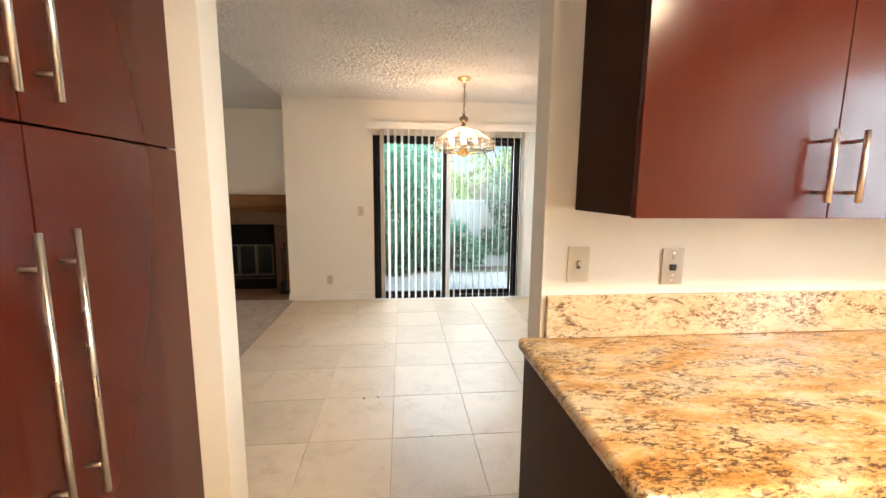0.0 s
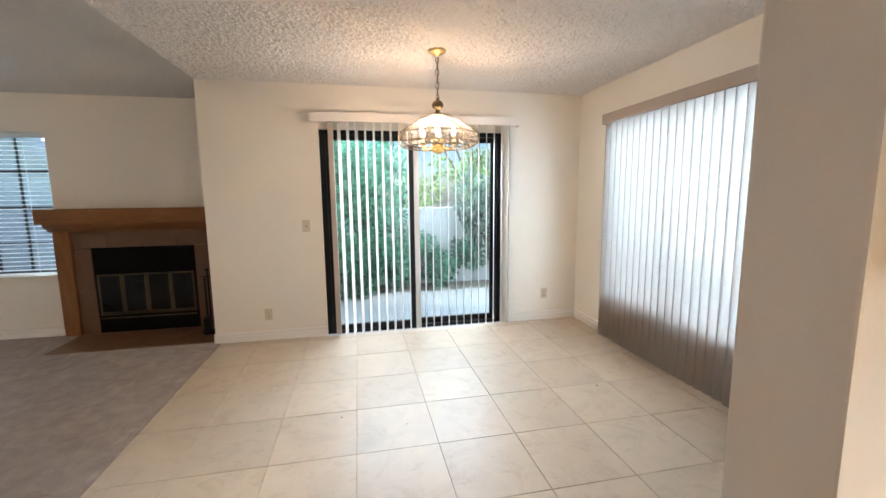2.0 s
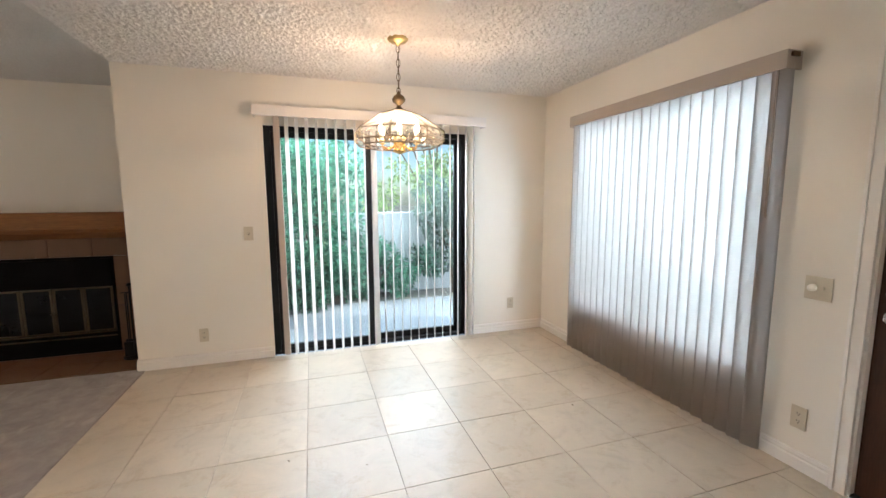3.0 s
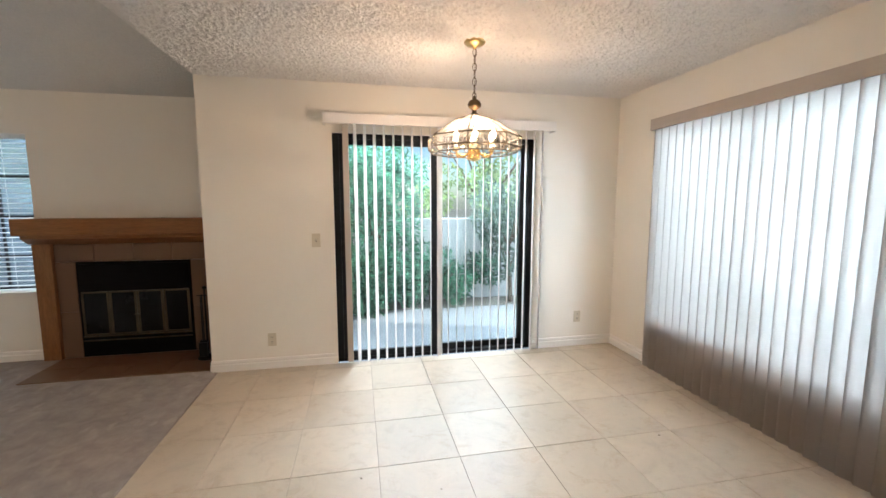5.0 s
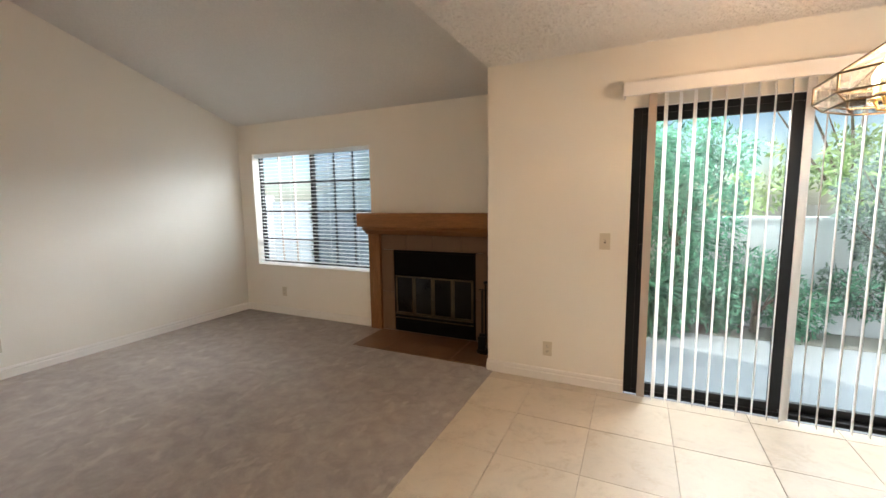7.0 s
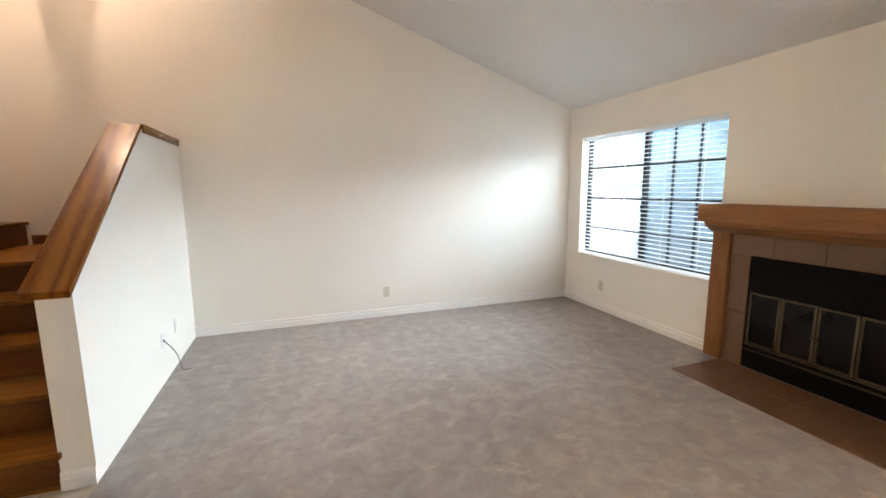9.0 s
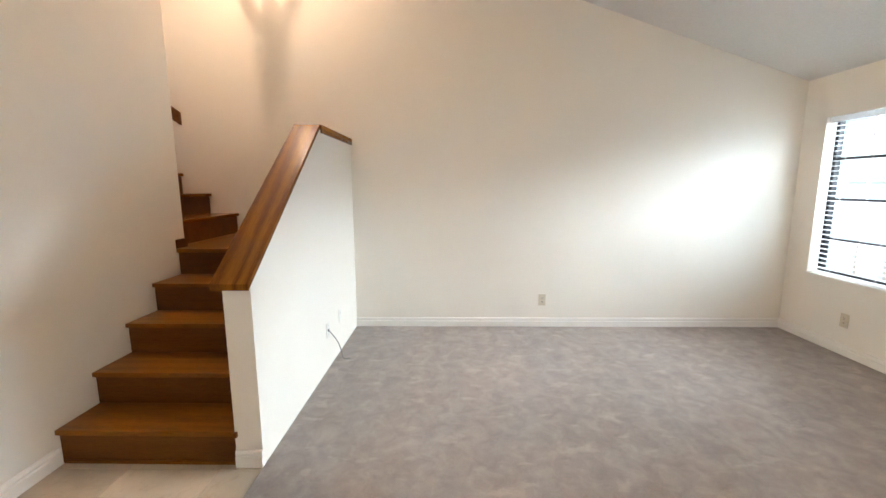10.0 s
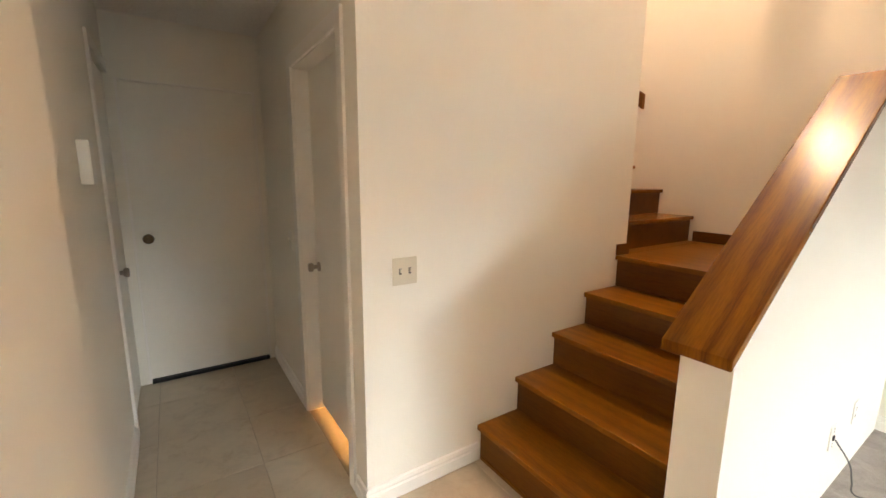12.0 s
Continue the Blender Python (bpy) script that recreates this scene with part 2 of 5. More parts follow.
M_WALL = wall_paint("cream_wall_paint", (0.83, 0.793, 0.712))
M_CEIL = popcorn("popcorn_ceiling", (0.86, 0.835, 0.80), 0.7)
M_VAULT = popcorn("vault_ceiling_texture", (0.79, 0.77, 0.735), 0.5)
M_TRIM = plain("white_trim_paint", (0.83, 0.80, 0.75), 0.4, vary=0.03, bump_by=0.05)
M_DOOR = plain("white_door_paint", (0.80, 0.77, 0.70), 0.4, vary=0.04, bump_by=0.08)
M_TILE = tile_mat("cream_floor_tile", (0.580, 0.492, 0.378))
M_GROUT = plain("grey_grout", (0.38, 0.31, 0.235), 0.9, vary=0.2, grain=90)
M_CARPET = carpet_mat("taupe_carpet")
M_OAK = wood("oak_stair_wood", (0.142, 0.047, 0.0034), (0.252, 0.096, 0.0070), 0.30, "Y", 0.0, 0.7, spec=0.18, rings=0.30)
M_OAKX = wood("oak_cap_wood", (0.140, 0.045, 0.0034), (0.258, 0.095, 0.0074), 0.25, "XZ", 0.0, 0.8, spec=0.20, rings=0.55)
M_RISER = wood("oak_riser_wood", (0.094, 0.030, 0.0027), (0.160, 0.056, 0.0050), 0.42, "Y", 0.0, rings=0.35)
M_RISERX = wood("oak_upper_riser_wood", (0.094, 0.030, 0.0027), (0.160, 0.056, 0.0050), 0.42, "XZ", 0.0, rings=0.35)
M_MANTEL = wood("oak_mantel_wood", (0.18, 0.075, 0.024), (0.29, 0.130, 0.044), 0.5, "X", 0.05)
M_MANTELZ = wood("oak_pilaster_wood", (0.17, 0.070, 0.022), (0.27, 0.120, 0.041), 0.5, "Z", 0.05)
M_CAB = plain("mahogany_cabinet_veneer", (0.064, 0.0084, 0.0030), 0.18, 0.0, 0.10, 9.0, 1.6, bump_by=0.0, stretch=(6, 6, 0.7), per_object=True, spec=0.32)
M_CABIN = plain("dark_cabinet_side", (0.036, 0.012, 0.005), 0.4, vary=0.1, spec=0.05)
M_GRANITE = granite("gold_granite")
# Same stone as the counter, with the upstand's cooler light mixed into it.
M_GRANITE2 = granite("gold_granite_cool_lit", 0.55)
M_STEEL = plain("brushed_steel", (0.66, 0.62, 0.56), 0.28, 1.0, 0.06, 90, bump_by=0.05)
M_JACK = plain("dull_steel_plate", (0.36, 0.32, 0.28), 0.35, 1.0, 0.06, 90, bump_by=0.05)
M_CHROME = plain("chrome", (0.80, 0.80, 0.80), 0.12, 1.0, 0.03, bump_by=0.0)
M_BRASS = plain("antique_brass", (0.50, 0.36, 0.16), 0.28, 1.0, 0.12, 40, bump_by=0.05)
M_DBRASS = plain("dark_brass", (0.13, 0.095, 0.055), 0.35, 1.0, 0.15, 40, bump_by=0.05)
M_GOLD = plain("polished_brass", (0.85, 0.60, 0.25), 0.2, 1.0, 0.05, bump_by=0.0)
M_BLACK = plain("black_aluminium", (0.006, 0.006, 0.0065), 0.5, 0.0, 0.2, spec=0.25)
M_SOOT = plain("black_firebox_metal", (0.004, 0.0035, 0.0035), 0.8, 0.0, 0.3, spec=0.1)
M_SMOKE = plain("smoked_door_glass", (0.006, 0.0055, 0.005), 0.2, 0.0, 0.2, bump_by=0.0, spec=0.18)
M_FTILE = plain("brown_hearth_tile", (0.15, 0.072, 0.034), 0.4, 0.0, 0.14, 30, 4.0, per_object=True)
M_FSLAB = plain("tan_surround_tile", (0.135, 0.072, 0.036), 0.6, 0.0, 0.05, 25, 4.0, per_object=True)
M_PLATE = plain("ivory_plate_plastic", (0.62, 0.56, 0.44), 0.35, vary=0.03, bump_by=0.0)
M_WPLATE = plain("white_plate_plastic", (0.80, 0.78, 0.72), 0.35, vary=0.03, bump_by=0.0)
M_DARK = plain("dark_slot", (0.02, 0.018, 0.016), 0.6)
M_CABLE = plain("grey_cable_sheath", (0.13, 0.125, 0.12), 0.5)
M_VANE = fabric_mat("pvc_vane", (0.80, 0.775, 0.74), 0.30)
M_VANE2 = fabric_mat("woven_vane", (0.26, 0.208, 0.170), 0.50, (3, 3, 60), (0.90, 0.875, 0.85))
M_VAL = plain("grey_valance", (0.43, 0.375, 0.325), 0.6, vary=0.06)
M_VALW = plain("white_valance", (0.80, 0.78, 0.75), 0.5, vary=0.03)
M_SLAT = fabric_mat("white_blind_slat", (0.88, 0.88, 0.87), 0.68, (4, 30, 30))
M_GLASS = glass_mat("tinted_door_glass", (0.84, 0.95, 0.95))
M_GLASS2 = glass_mat("tinted_window_glass", (0.76, 0.86, 0.91))
M_LGLASS = panel_glass("bevelled_lamp_glass", (1.0, 1.0, 0.98), 0.02)
M_FROST = panel_glass("wavy_lamp_glass", (1.0, 0.97, 0.93), 0.09)
M_BULB = glow_mat("lit_bulb", (1.0, 0.76, 0.45), 30.0)
M_CANDLE = plain("ivory_candle_sleeve", (0.75, 0.66, 0.48), 0.5, vary=0.03)
M_ENTRY = wood("dark_brown_door_wood", (0.040, 0.014, 0.008), (0.065, 0.024, 0.013), 0.3, "Z", 0.4, 0.7)
M_CONC = plain("pale_patio_concrete", (0.26, 0.27, 0.29), 0.85, vary=0.24, grain=25, big=1.2, bump_by=0.3)
M_STUCCO = plain("white_stucco", (0.50, 0.51, 0.525), 0.9, vary=0.06, grain=40, big=0.8, bump_by=0.5, bump_size=0.004)
M_FENCE = plain("white_fence_paint", (0.74, 0.77, 0.80), 0.7, vary=0.05, grain=30, big=0.9, bump_by=0.2, stretch=(6, 6, 1), per_object=True)
M_SOIL = plain("planting_soil", (0.19, 0.175, 0.155), 0.95, vary=0.4, grain=20, bump_by=0.8, bump_size=0.02)
M_LAWN = plain("outer_ground", (0.20, 0.19, 0.15), 0.95, vary=0.2, grain=8)
M_BARK = plain("grey_brown_bark", (0.12, 0.085, 0.06), 0.9, vary=0.3, grain=30, bump_by=0.6, bump_size=0.006)
M_LEAF = leaf_mat("green_shrub_leaf", (0.020, 0.070, 0.048), (0.095, 0.245, 0.155))
M_LEAF2 = leaf_mat("yellow_green_leaf", (0.120, 0.190, 0.075), (0.30, 0.40, 0.17))
M_LEAF3 = leaf_mat("grey_green_leaf", (0.045, 0.070, 0.058), (0.13, 0.18, 0.14))
M_ROOF = plain("red_brown_roof", (0.30, 0.16, 0.11), 0.85, vary=0.2, grain=12)
M_SCREEN = plain("insect_screen", (0.48, 0.53, 0.60), 0.8, vary=0.05, bump_by=0.0)


def sheer(m, amount):
    nt = m.node_tree
    b = nt.nodes["Principled BSDF"]
    tp = nt.nodes.new("ShaderNodeBsdfTransparent")
    ms = nt.nodes.new("ShaderNodeMixShader")
    ms.inputs[0].default_value = amount
    nt.links.new(b.outputs[0], ms.inputs[1])
    nt.links.new(tp.outputs[0], ms.inputs[2])
    nt.links.new(ms.outputs[0], nt.nodes["Material Output"].inputs["Surface"])


sheer(M_SCREEN, 0.6)


# ---- building blocks ----
def bm_box(*boxes, bevel=0.0):
    """One bmesh of boxes (x0, x1, y0, y1, z0, z1)."""
    bm = bmesh.new()
    for x0, x1, y0, y1, z0, z1 in boxes:
        m = Matrix.Translation(((x0 + x1) / 2, (y0 + y1) / 2, (z0 + z1) / 2)) @ Matrix.Diagonal((abs(x1 - x0), abs(y1 - y0), abs(z1 - z0), 1))
        bmesh.ops.create_cube(bm, size=1, matrix=m)
    if bevel:
        bmesh.ops.bevel(bm, geom=bm.edges[:], offset=bevel, segments=2, profile=0.7, affect="EDGES")
    return bm


def bm_wall(us, zs, holes, a, b, axis):
    """A wall as one piece: cells between the lines us and zs, without the cells named in holes, from a to b across. axis: the way it runs."""
    bm = bmesh.new()
    put = (lambda u, d, z: (u, d, z)) if axis == "x" else (lambda u, d, z: (d, u, z))
    seen = {}

    def vert(i, k, d):
        if (i, k, d) not in seen:
            seen[i, k, d] = bm.verts.new(put(us[i], d, zs[k]))
        return seen[i, k, d]

    nu, nz = len(us) - 1, len(zs) - 1
    full = {(i, k) for i in range(nu) for k in range(nz)} - set(holes)
    for i, k in full:
        for d in (a, b):
            bm.faces.new([vert(i, k, d), vert(i + 1, k, d), vert(i + 1, k + 1, d), vert(i, k + 1, d)])
        for di, dk, p, q in ((-1, 0, (i, k), (i, k + 1)), (1, 0, (i + 1, k), (i + 1, k + 1)), (0, -1, (i, k), (i + 1, k)), (0, 1, (i, k + 1), (i + 1, k + 1))):
            if (i + di, k + dk) not in full:
                bm.faces.new([vert(*p, a), vert(*q, a), vert(*q, b), vert(*p, b)])
    bmesh.ops.recalc_face_normals(bm, faces=bm.faces[:])
    return bm


def bm_prism(points, axis, a, b, bevel=0.0):
    """A closed outline of 2D points carried along one axis from a to b."""
    bm = bmesh.new()
    put = {"x": lambda p, v: (v, p[0], p[1]), "y": lambda p, v: (p[0], v, p[1]), "z": lambda p, v: (p[0], p[1], v)}[axis]
    lo = [bm.verts.new(put(p, a)) for p in points]
    hi = [bm.verts.new(put(p, b)) for p in points]
    bm.faces.new(lo)
    bm.faces.new(hi)
    for i in range(len(points)):
        j = (i + 1) % len(points)
        bm.faces.new((lo[i], lo[j], hi[j], hi[i]))
    bmesh.ops.recalc_face_normals(bm, faces=bm.faces[:])
    if bevel:
        bmesh.ops.bevel(bm, geom=bm.edges[:], offset=bevel, segments=2, profile=0.7, affect="EDGES")
    return bm


def bm_rod(p, q, r0, r1=None, n=12):
    """A round rod from p to q."""
    bm = bmesh.new()
    p, q = Vector(p), Vector(q)
    d = q - p
    m = Matrix.Translation((p + q) / 2) @ d.to_track_quat("Z", "Y").to_matrix().to_4x4()
    bmesh.ops.create_cone(bm, cap_ends=True, segments=n, radius1=r0, radius2=r0 if r1 is None else r1, depth=d.length, matrix=m)
    return bm


def bm_lathe(profile, at, n=24):
    """A turned shape: (radius, height) rows round a vertical axis through at."""
    bm = bmesh.new()
    rings = []
    for r, z in profile:
        rings.append([bm.verts.new((at[0] + r * math.cos(2 * math.pi * k / n), at[1] + r * math.sin(2 * math.pi * k / n), at[2] + z)) for k in range(n)])
    for a, b in zip(rings, rings[1:]):
        for k in range(n):
            bm.faces.new((a[k], a[(k + 1) % n], b[(k + 1) % n], b[k]))
    bm.faces.new(rings[0])
    bm.faces.new(rings[-1])
    bmesh.ops.recalc_face_normals(bm, faces=bm.faces[:])
    return bm


def joined(*bms):
    out = bmesh.new()
    for b in bms:
        me = bpy.data.meshes.new("part")
        b.to_mesh(me)
        b.free()
        out.from_mesh(me)
        bpy.data.meshes.remove(me)
    return out


def mesh_of(name, bm, material, smooth=False):
    me = bpy.data.meshes.new(name)
    bm.to_mesh(me)
    bm.free()
    me.materials.append(material)
    if smooth:
        for p in me.polygons:
            p.use_smooth = True
    return me


def thing(name, loc, label, category, group="", kind=""):
    ob = new(name)
    ob.empty_display_size = 0.1
    ob.location = loc
    return tagged(ob, label, category, group, kind)


def root_place(ob):
    v = Vector((0, 0, 0))
    while ob:
        v += ob.location
        ob = ob.parent
    return v


def part(name, bm, material, parent, label="", smooth=False):
    """Links a bmesh, given in world places, as one mesh object under a thing or a part."""
    bmesh.ops.translate(bm, verts=bm.verts[:], vec=-root_place(parent))
    ob = new(name, mesh_of(name, bm, material, smooth))
    ob.parent = parent
    if label:
        tagged(ob, label)
    return ob


def solid(name, bm, material, label, category, kind="", smooth=False, group=""):
    """A thing that is one mesh."""
    return tagged(new(name, mesh_of(name, bm, material, smooth)), label, category, group, kind)


def structure(name, bm, material, label, category):
    return solid(name, bm, material, label, category, "structure")


# ---- plan ----
NY, EX, WX, LNY = 5.01, 2.43, -4.945, 5.63
CX = -1.33
CEIL = 2.44
KS, KN = 1.145, 1.27
SY = 0.213
HX, HLX, HY = -2.17, -1.28, -1.65


def vault(y):
    return 2.425 + 0.337 * (5.56 - y)


S0, S1 = -0.29, 1.56
structure("wall_north_dining", bm_wall([CX, S0, S1, EX], [0, 2.03, 2.5], [(1, 0)], NY, NY + 0.15, "x"), M_WALL, "cream painted dining wall round the patio door", "wall")
structure("wall_return", bm_box((CX, CX + 0.15, NY + 0.15, LNY + 0.15, 0, 2.9)), M_WALL, "cream painted return wall beside the fireplace", "wall")
structure("wall_north_living", bm_wall([WX, -4.70, -2.90, -2.61, -1.66, CX], [0, 0.64, 0.90, 2.035, 2.6], [(1, 1), (1, 2), (3, 0), (3, 1)], LNY, LNY + 0.15, "x"), M_WALL, "cream painted living room wall with window and fireplace", "wall")
structure("wall_west", bm_box((WX - 0.15, WX, -3.2, LNY + 0.15, 0, 5.4)), M_WALL, "tall cream painted wall of the living room and stairs", "wall")
structure("wall_soffit", bm_prism([(SY - 0.12, 2.5), (NY, 2.5), (NY, vault(NY) + 0.05), (SY - 0.12, vault(SY) + 0.05)], "x", CX, CX + 0.15), M_WALL, "cream painted drop wall above the dining ceiling edge", "wall")
structure("wall_east", bm_wall([-2.75, -0.95, 0.30, 1.37, 2.29, 2.78, 4.37, NY + 0.15], [0, 0.47, 1.05, 2.03, 2.05, 2.5], [(3, 0), (3, 1), (3, 2), (3, 3), (5, 1), (5, 2), (1, 2)], EX, EX + 0.15, "y"), M_WALL, "cream painted outer wall of dining room and kitchen", "wall")
structure("wall_kitchen", bm_box((HLX, -0.49, KS, KN, 0, 2.44), (0.505, EX, KS, KN, 0, 2.44), bevel=0.004), M_WALL, "cream painted wall ends round the kitchen opening", "wall")
structure("wall_hall_east", bm_box((HLX, HLX + 0.12, -0.98, KS, 0, 2.44), (HLX, HLX + 0.12, HY, -0.98, 2.08, 2.44)), M_WALL, "cream painted hall wall", "wall")
structure("wall_kitchen_south", bm_box((HLX, EX, -2.75, -2.6, 0, 2.44)), M_WALL, "cream painted kitchen end wall", "wall")
structure("wall_kitchen_west", bm_box((HLX, HLX + 0.12, -2.6, HY, 0, 2.44)), M_WALL, "cream painted kitchen side wall", "wall")
structure("wall_stair", bm_box((-3.97, HX, SY - 0.12, SY, 0, 4.6)), M_WALL, "cream painted wall beside the stairs", "wall")
structure("wall_stair_inner", bm_box((-3.97, -3.85, HY, SY - 0.12, 0, 5.0)), M_WALL, "cream painted inner wall of the upper stairs", "wall")
structure("wall_hall_header", bm_box((HX, CX, SY - 0.12, SY, 2.5, 4.6)), M_WALL, "cream painted wall above the hall", "wall")
structure("wall_hall_west", bm_box((HX - 0.12, HX, HY, -0.72, 0, 2.44), (HX - 0.12, HX, -0.72, 0.03, 2.05, 2.44), (HX - 0.12, HX, 0.03, SY - 0.12, 0, 2.44)), M_WALL, "cream painted hall wall with a door", "wall")
structure("wall_hall_south", bm_box((-3.85, -2.13, HY - 0.15, HY, 0, 2.44), (-2.13, -1.32, HY - 0.15, HY, 2.06, 2.44), (-1.32, HLX, HY - 0.15, HY, 0, 2.44)), M_WALL, "cream painted end wall of the hall", "wall")
structure("wall_stair_south", bm_box((WX, -3.85, -3.2, -3.05, 0, 5.4)), M_WALL, "cream painted wall at the head of the stairs", "wall")


def popcorn_sheet(x0, x1, y0, y1, z, step, depth):
    """A ceiling's underside with real lumps that hang from z."""
    g = np.random.default_rng(7)
    nx, ny = int((x1 - x0) / step), int((y1 - y0) / step)
    h = g.random((nx + 1, ny + 1))
    s = (h + np.roll(h, 1, 0) + np.roll(h, 1, 1) + np.roll(h, (1, 1), (0, 1))) / 4
    s = np.clip((s - 0.46) * 3.2, 0, 1) * depth + h * depth * 0.18
    s[0, :] = s[-1, :] = 0
    s[:, 0] = s[:, -1] = 0
    X, Y = np.meshgrid(np.linspace(x0, x1, nx + 1), np.linspace(y0, y1, ny + 1), indexing="ij")
    v = np.stack([X, Y, z - s], -1).reshape(-1, 3)
    i, j = np.meshgrid(np.arange(nx), np.arange(ny), indexing="ij")
    q = (i * (ny + 1) + j).ravel()
    f = np.stack([q, q + 1, q + ny + 2, q + ny + 1], 1)
    me = bpy.data.meshes.new("popcorn")
    me.from_pydata(v.tolist(), [], f.tolist())
    bm = bmesh.new()
    bm.from_mesh(me)
    bpy.data.meshes.remove(me)
    return bm


structure("ceiling_dining", joined(bm_box((CX, EX + 0.15, -2.75, NY, CEIL + 0.002, 2.5)), popcorn_sheet(CX, EX, KN, NY, CEIL, 0.0105, 0.0105)), M_CEIL, "white popcorn textured flat ceiling", "ceiling")
structure("ceiling_hall", bm_box((-3.85, CX, HY - 0.15, SY - 0.002, CEIL, 2.5)), M_CEIL, "white textured hall ceiling", "ceiling")
structure("ceiling_vault", bm_prism([(LNY + 0.15, vault(LNY + 0.15)), (-3.2, vault(-3.2)), (-3.2, vault(-3.2) + 0.1), (LNY + 0.15, vault(LNY + 0.15) + 0.1)], "x", WX - 0.15, CX + 0.15), M_VAULT, "grey-white sloping textured ceiling", "ceiling")

# knee wall and its oak cap
KX0 = -2.785
K_TOP = [(KX0, 0.965), (-3.99, 1.865), (WX, 1.865)]
structure("wall_knee", bm_prism([(KX0, 0), K_TOP[0], K_TOP[1], K_TOP[2], (WX, 0)], "y", 1.16, 1.30), M_WALL, "cream painted knee wall beside the stairs", "wall")
cap = thing("stair_wall_cap", (KX0, 1.23, 0.97), "varnished oak cap board on the stair knee wall", "handrail")
dz = 0.032


def cap_board(p, q, y0, y1, t0, t1):
    return bm_prism([(p[0], p[1] + t0), (q[0], q[1] + t0), (q[0], q[1] + t1), (p[0], p[1] + t1)], "y", y0, y1, 0.004)


e0 = (KX0 + 0.022, 0.965 - 0.022 * 0.747)
part("sloping_board", cap_board(e0, (-3.99, 1.865), 1.112, 1.303, 0.002, 0.036), M_OAKX, cap)
part("level_board", cap_board((-3.992, 1.865), (WX + 0.002, 1.865), 1.112, 1.318, 0.002, 0.034), M_OAKX, cap)
part("level_moulding", bm_box((WX + 0.002, -4.0, 1.302, 1.318, 1.840, 1.866), bevel=0.003), M_OAKX, cap)

# floors under the finishes
structure("floor", bm_box((CX + 0.04, EX, -2.6, NY, -0.10, -0.006), (-4.9, CX + 0.04, HY - 0.15, 1.30, -0.10, -0.006)), M_GROUT, "grey grout bed under cream floor tiles", "floor")
structure("carpet", bm_box((WX, CX + 0.04, 1.30, LNY, -0.10, 0.006), bevel=0.003), M_CARPET, "worn taupe grey fitted carpet", "carpet")

# baseboards
BASE = [(0, 0), (0.016, 0), (0.016, 0.058), (0.010, 0.064), (0.010, 0.070), (0.013, 0.076), (0.009, 0.092), (0, 0.096)]


def baseboard(x0, y0, x1, y1, nx, ny):
    """A moulded board along a wall, standing out along (nx, ny)."""
    bm = bmesh.new()
    rows = [[bm.verts.new((x + nx * d, y + ny * d, 0.002 + h)) for d, h in BASE] for x, y in ((x0, y0), (x1, y1))]
    n = len(BASE)
    for k in range(n):
        bm.faces.new((rows[0][k], rows[0][(k + 1) % n], rows[1][(k + 1) % n], rows[1][k]))
    bm.faces.new(rows[0])
    bm.faces.new(rows[1])
    bmesh.ops.recalc_face_normals(bm, faces=bm.faces[:])
    return structure("baseboard", bm, M_TRIM, "cream painted moulded baseboard", "baseboard")


baseboard(CX, NY, S0, NY, 0, -1)
baseboard(S1 + 0.01, NY, EX, NY, 0, -1)
baseboard(EX, NY - 0.016, EX, 2.352, -1, 0)
baseboard(CX, NY + 0.0, CX, LNY - 0.05, -1, 0)
baseboard(WX, LNY, -2.90, LNY, 0, -1)
baseboard(WX, 1.30, WX, LNY - 0.016, 1, 0)
baseboard(KX0, 1.16, KX0, 1.30, 1, 0)
baseboard(HX, SY, -2.79, SY, 0, 1)
baseboard(HX, 0.10, HX, SY + 0.014, 1, 0)
baseboard(HX, HY, HX, -0.80, 1, 0)
baseboard(HLX, -0.90, HLX, KN, -1, 0)
baseboard(0.505, KN, EX, KN, 0, 1)

# ---- patio door ----
door = thing("sliding_patio_door", (0.63, 5.09, 0), "black aluminium sliding glass patio door, shut", "patio door", kind="structure")
part("outer_frame", bm_box((S0, S0 + 0.055, 5.04, 5.14, 0, 2.03), (S1 - 0.055, S1, 5.04, 5.14, 0, 2.03), (S0 + 0.055, S1 - 0.055, 5.04, 5.14, 1.985, 2.03), (S0 + 0.055, S1 - 0.055, 5.04, 5.14, 0, 0.03), bevel=0.003), M_BLACK, door)


def sash(name, x0, x1, y, sb, tb, lw, rw):
    s = part(name, bm_box((x0, x0 + lw, y, y + 0.035, 0.03, 1.985), (x1 - rw, x1, y, y + 0.035, 0.03, 1.985), (x0 + lw, x1 - rw, y, y + 0.035, 0.03, 0.03 + sb), (x0 + lw, x1 - rw, y, y + 0.035, 1.985 - tb, 1.985), bevel=0.003), M_BLACK, door)
    g = part("pane", bm_box((x0 + lw, x1 - rw, y + 0.014, y + 0.020, 0.03 + sb, 1.985 - tb)), M_GLASS, s, "clear glass pane")
    g.visible_shadow = False
    return s


left_sash = sash("sliding_panel", S0 + 0.055, 0.625, 5.050, 0.055, 0.05, 0.06, 0.055)
sash("fixed_panel", 0.60, S1 - 0.055, 5.098, 0.055, 0.05, 0.05, 0.055)
part("pull_handle", bm_box((S0 + 0.07, S0 + 0.095, 5.022, 5.050, 0.92, 1.10), bevel=0.005), M_BLACK, left_sash, "black pull handle")

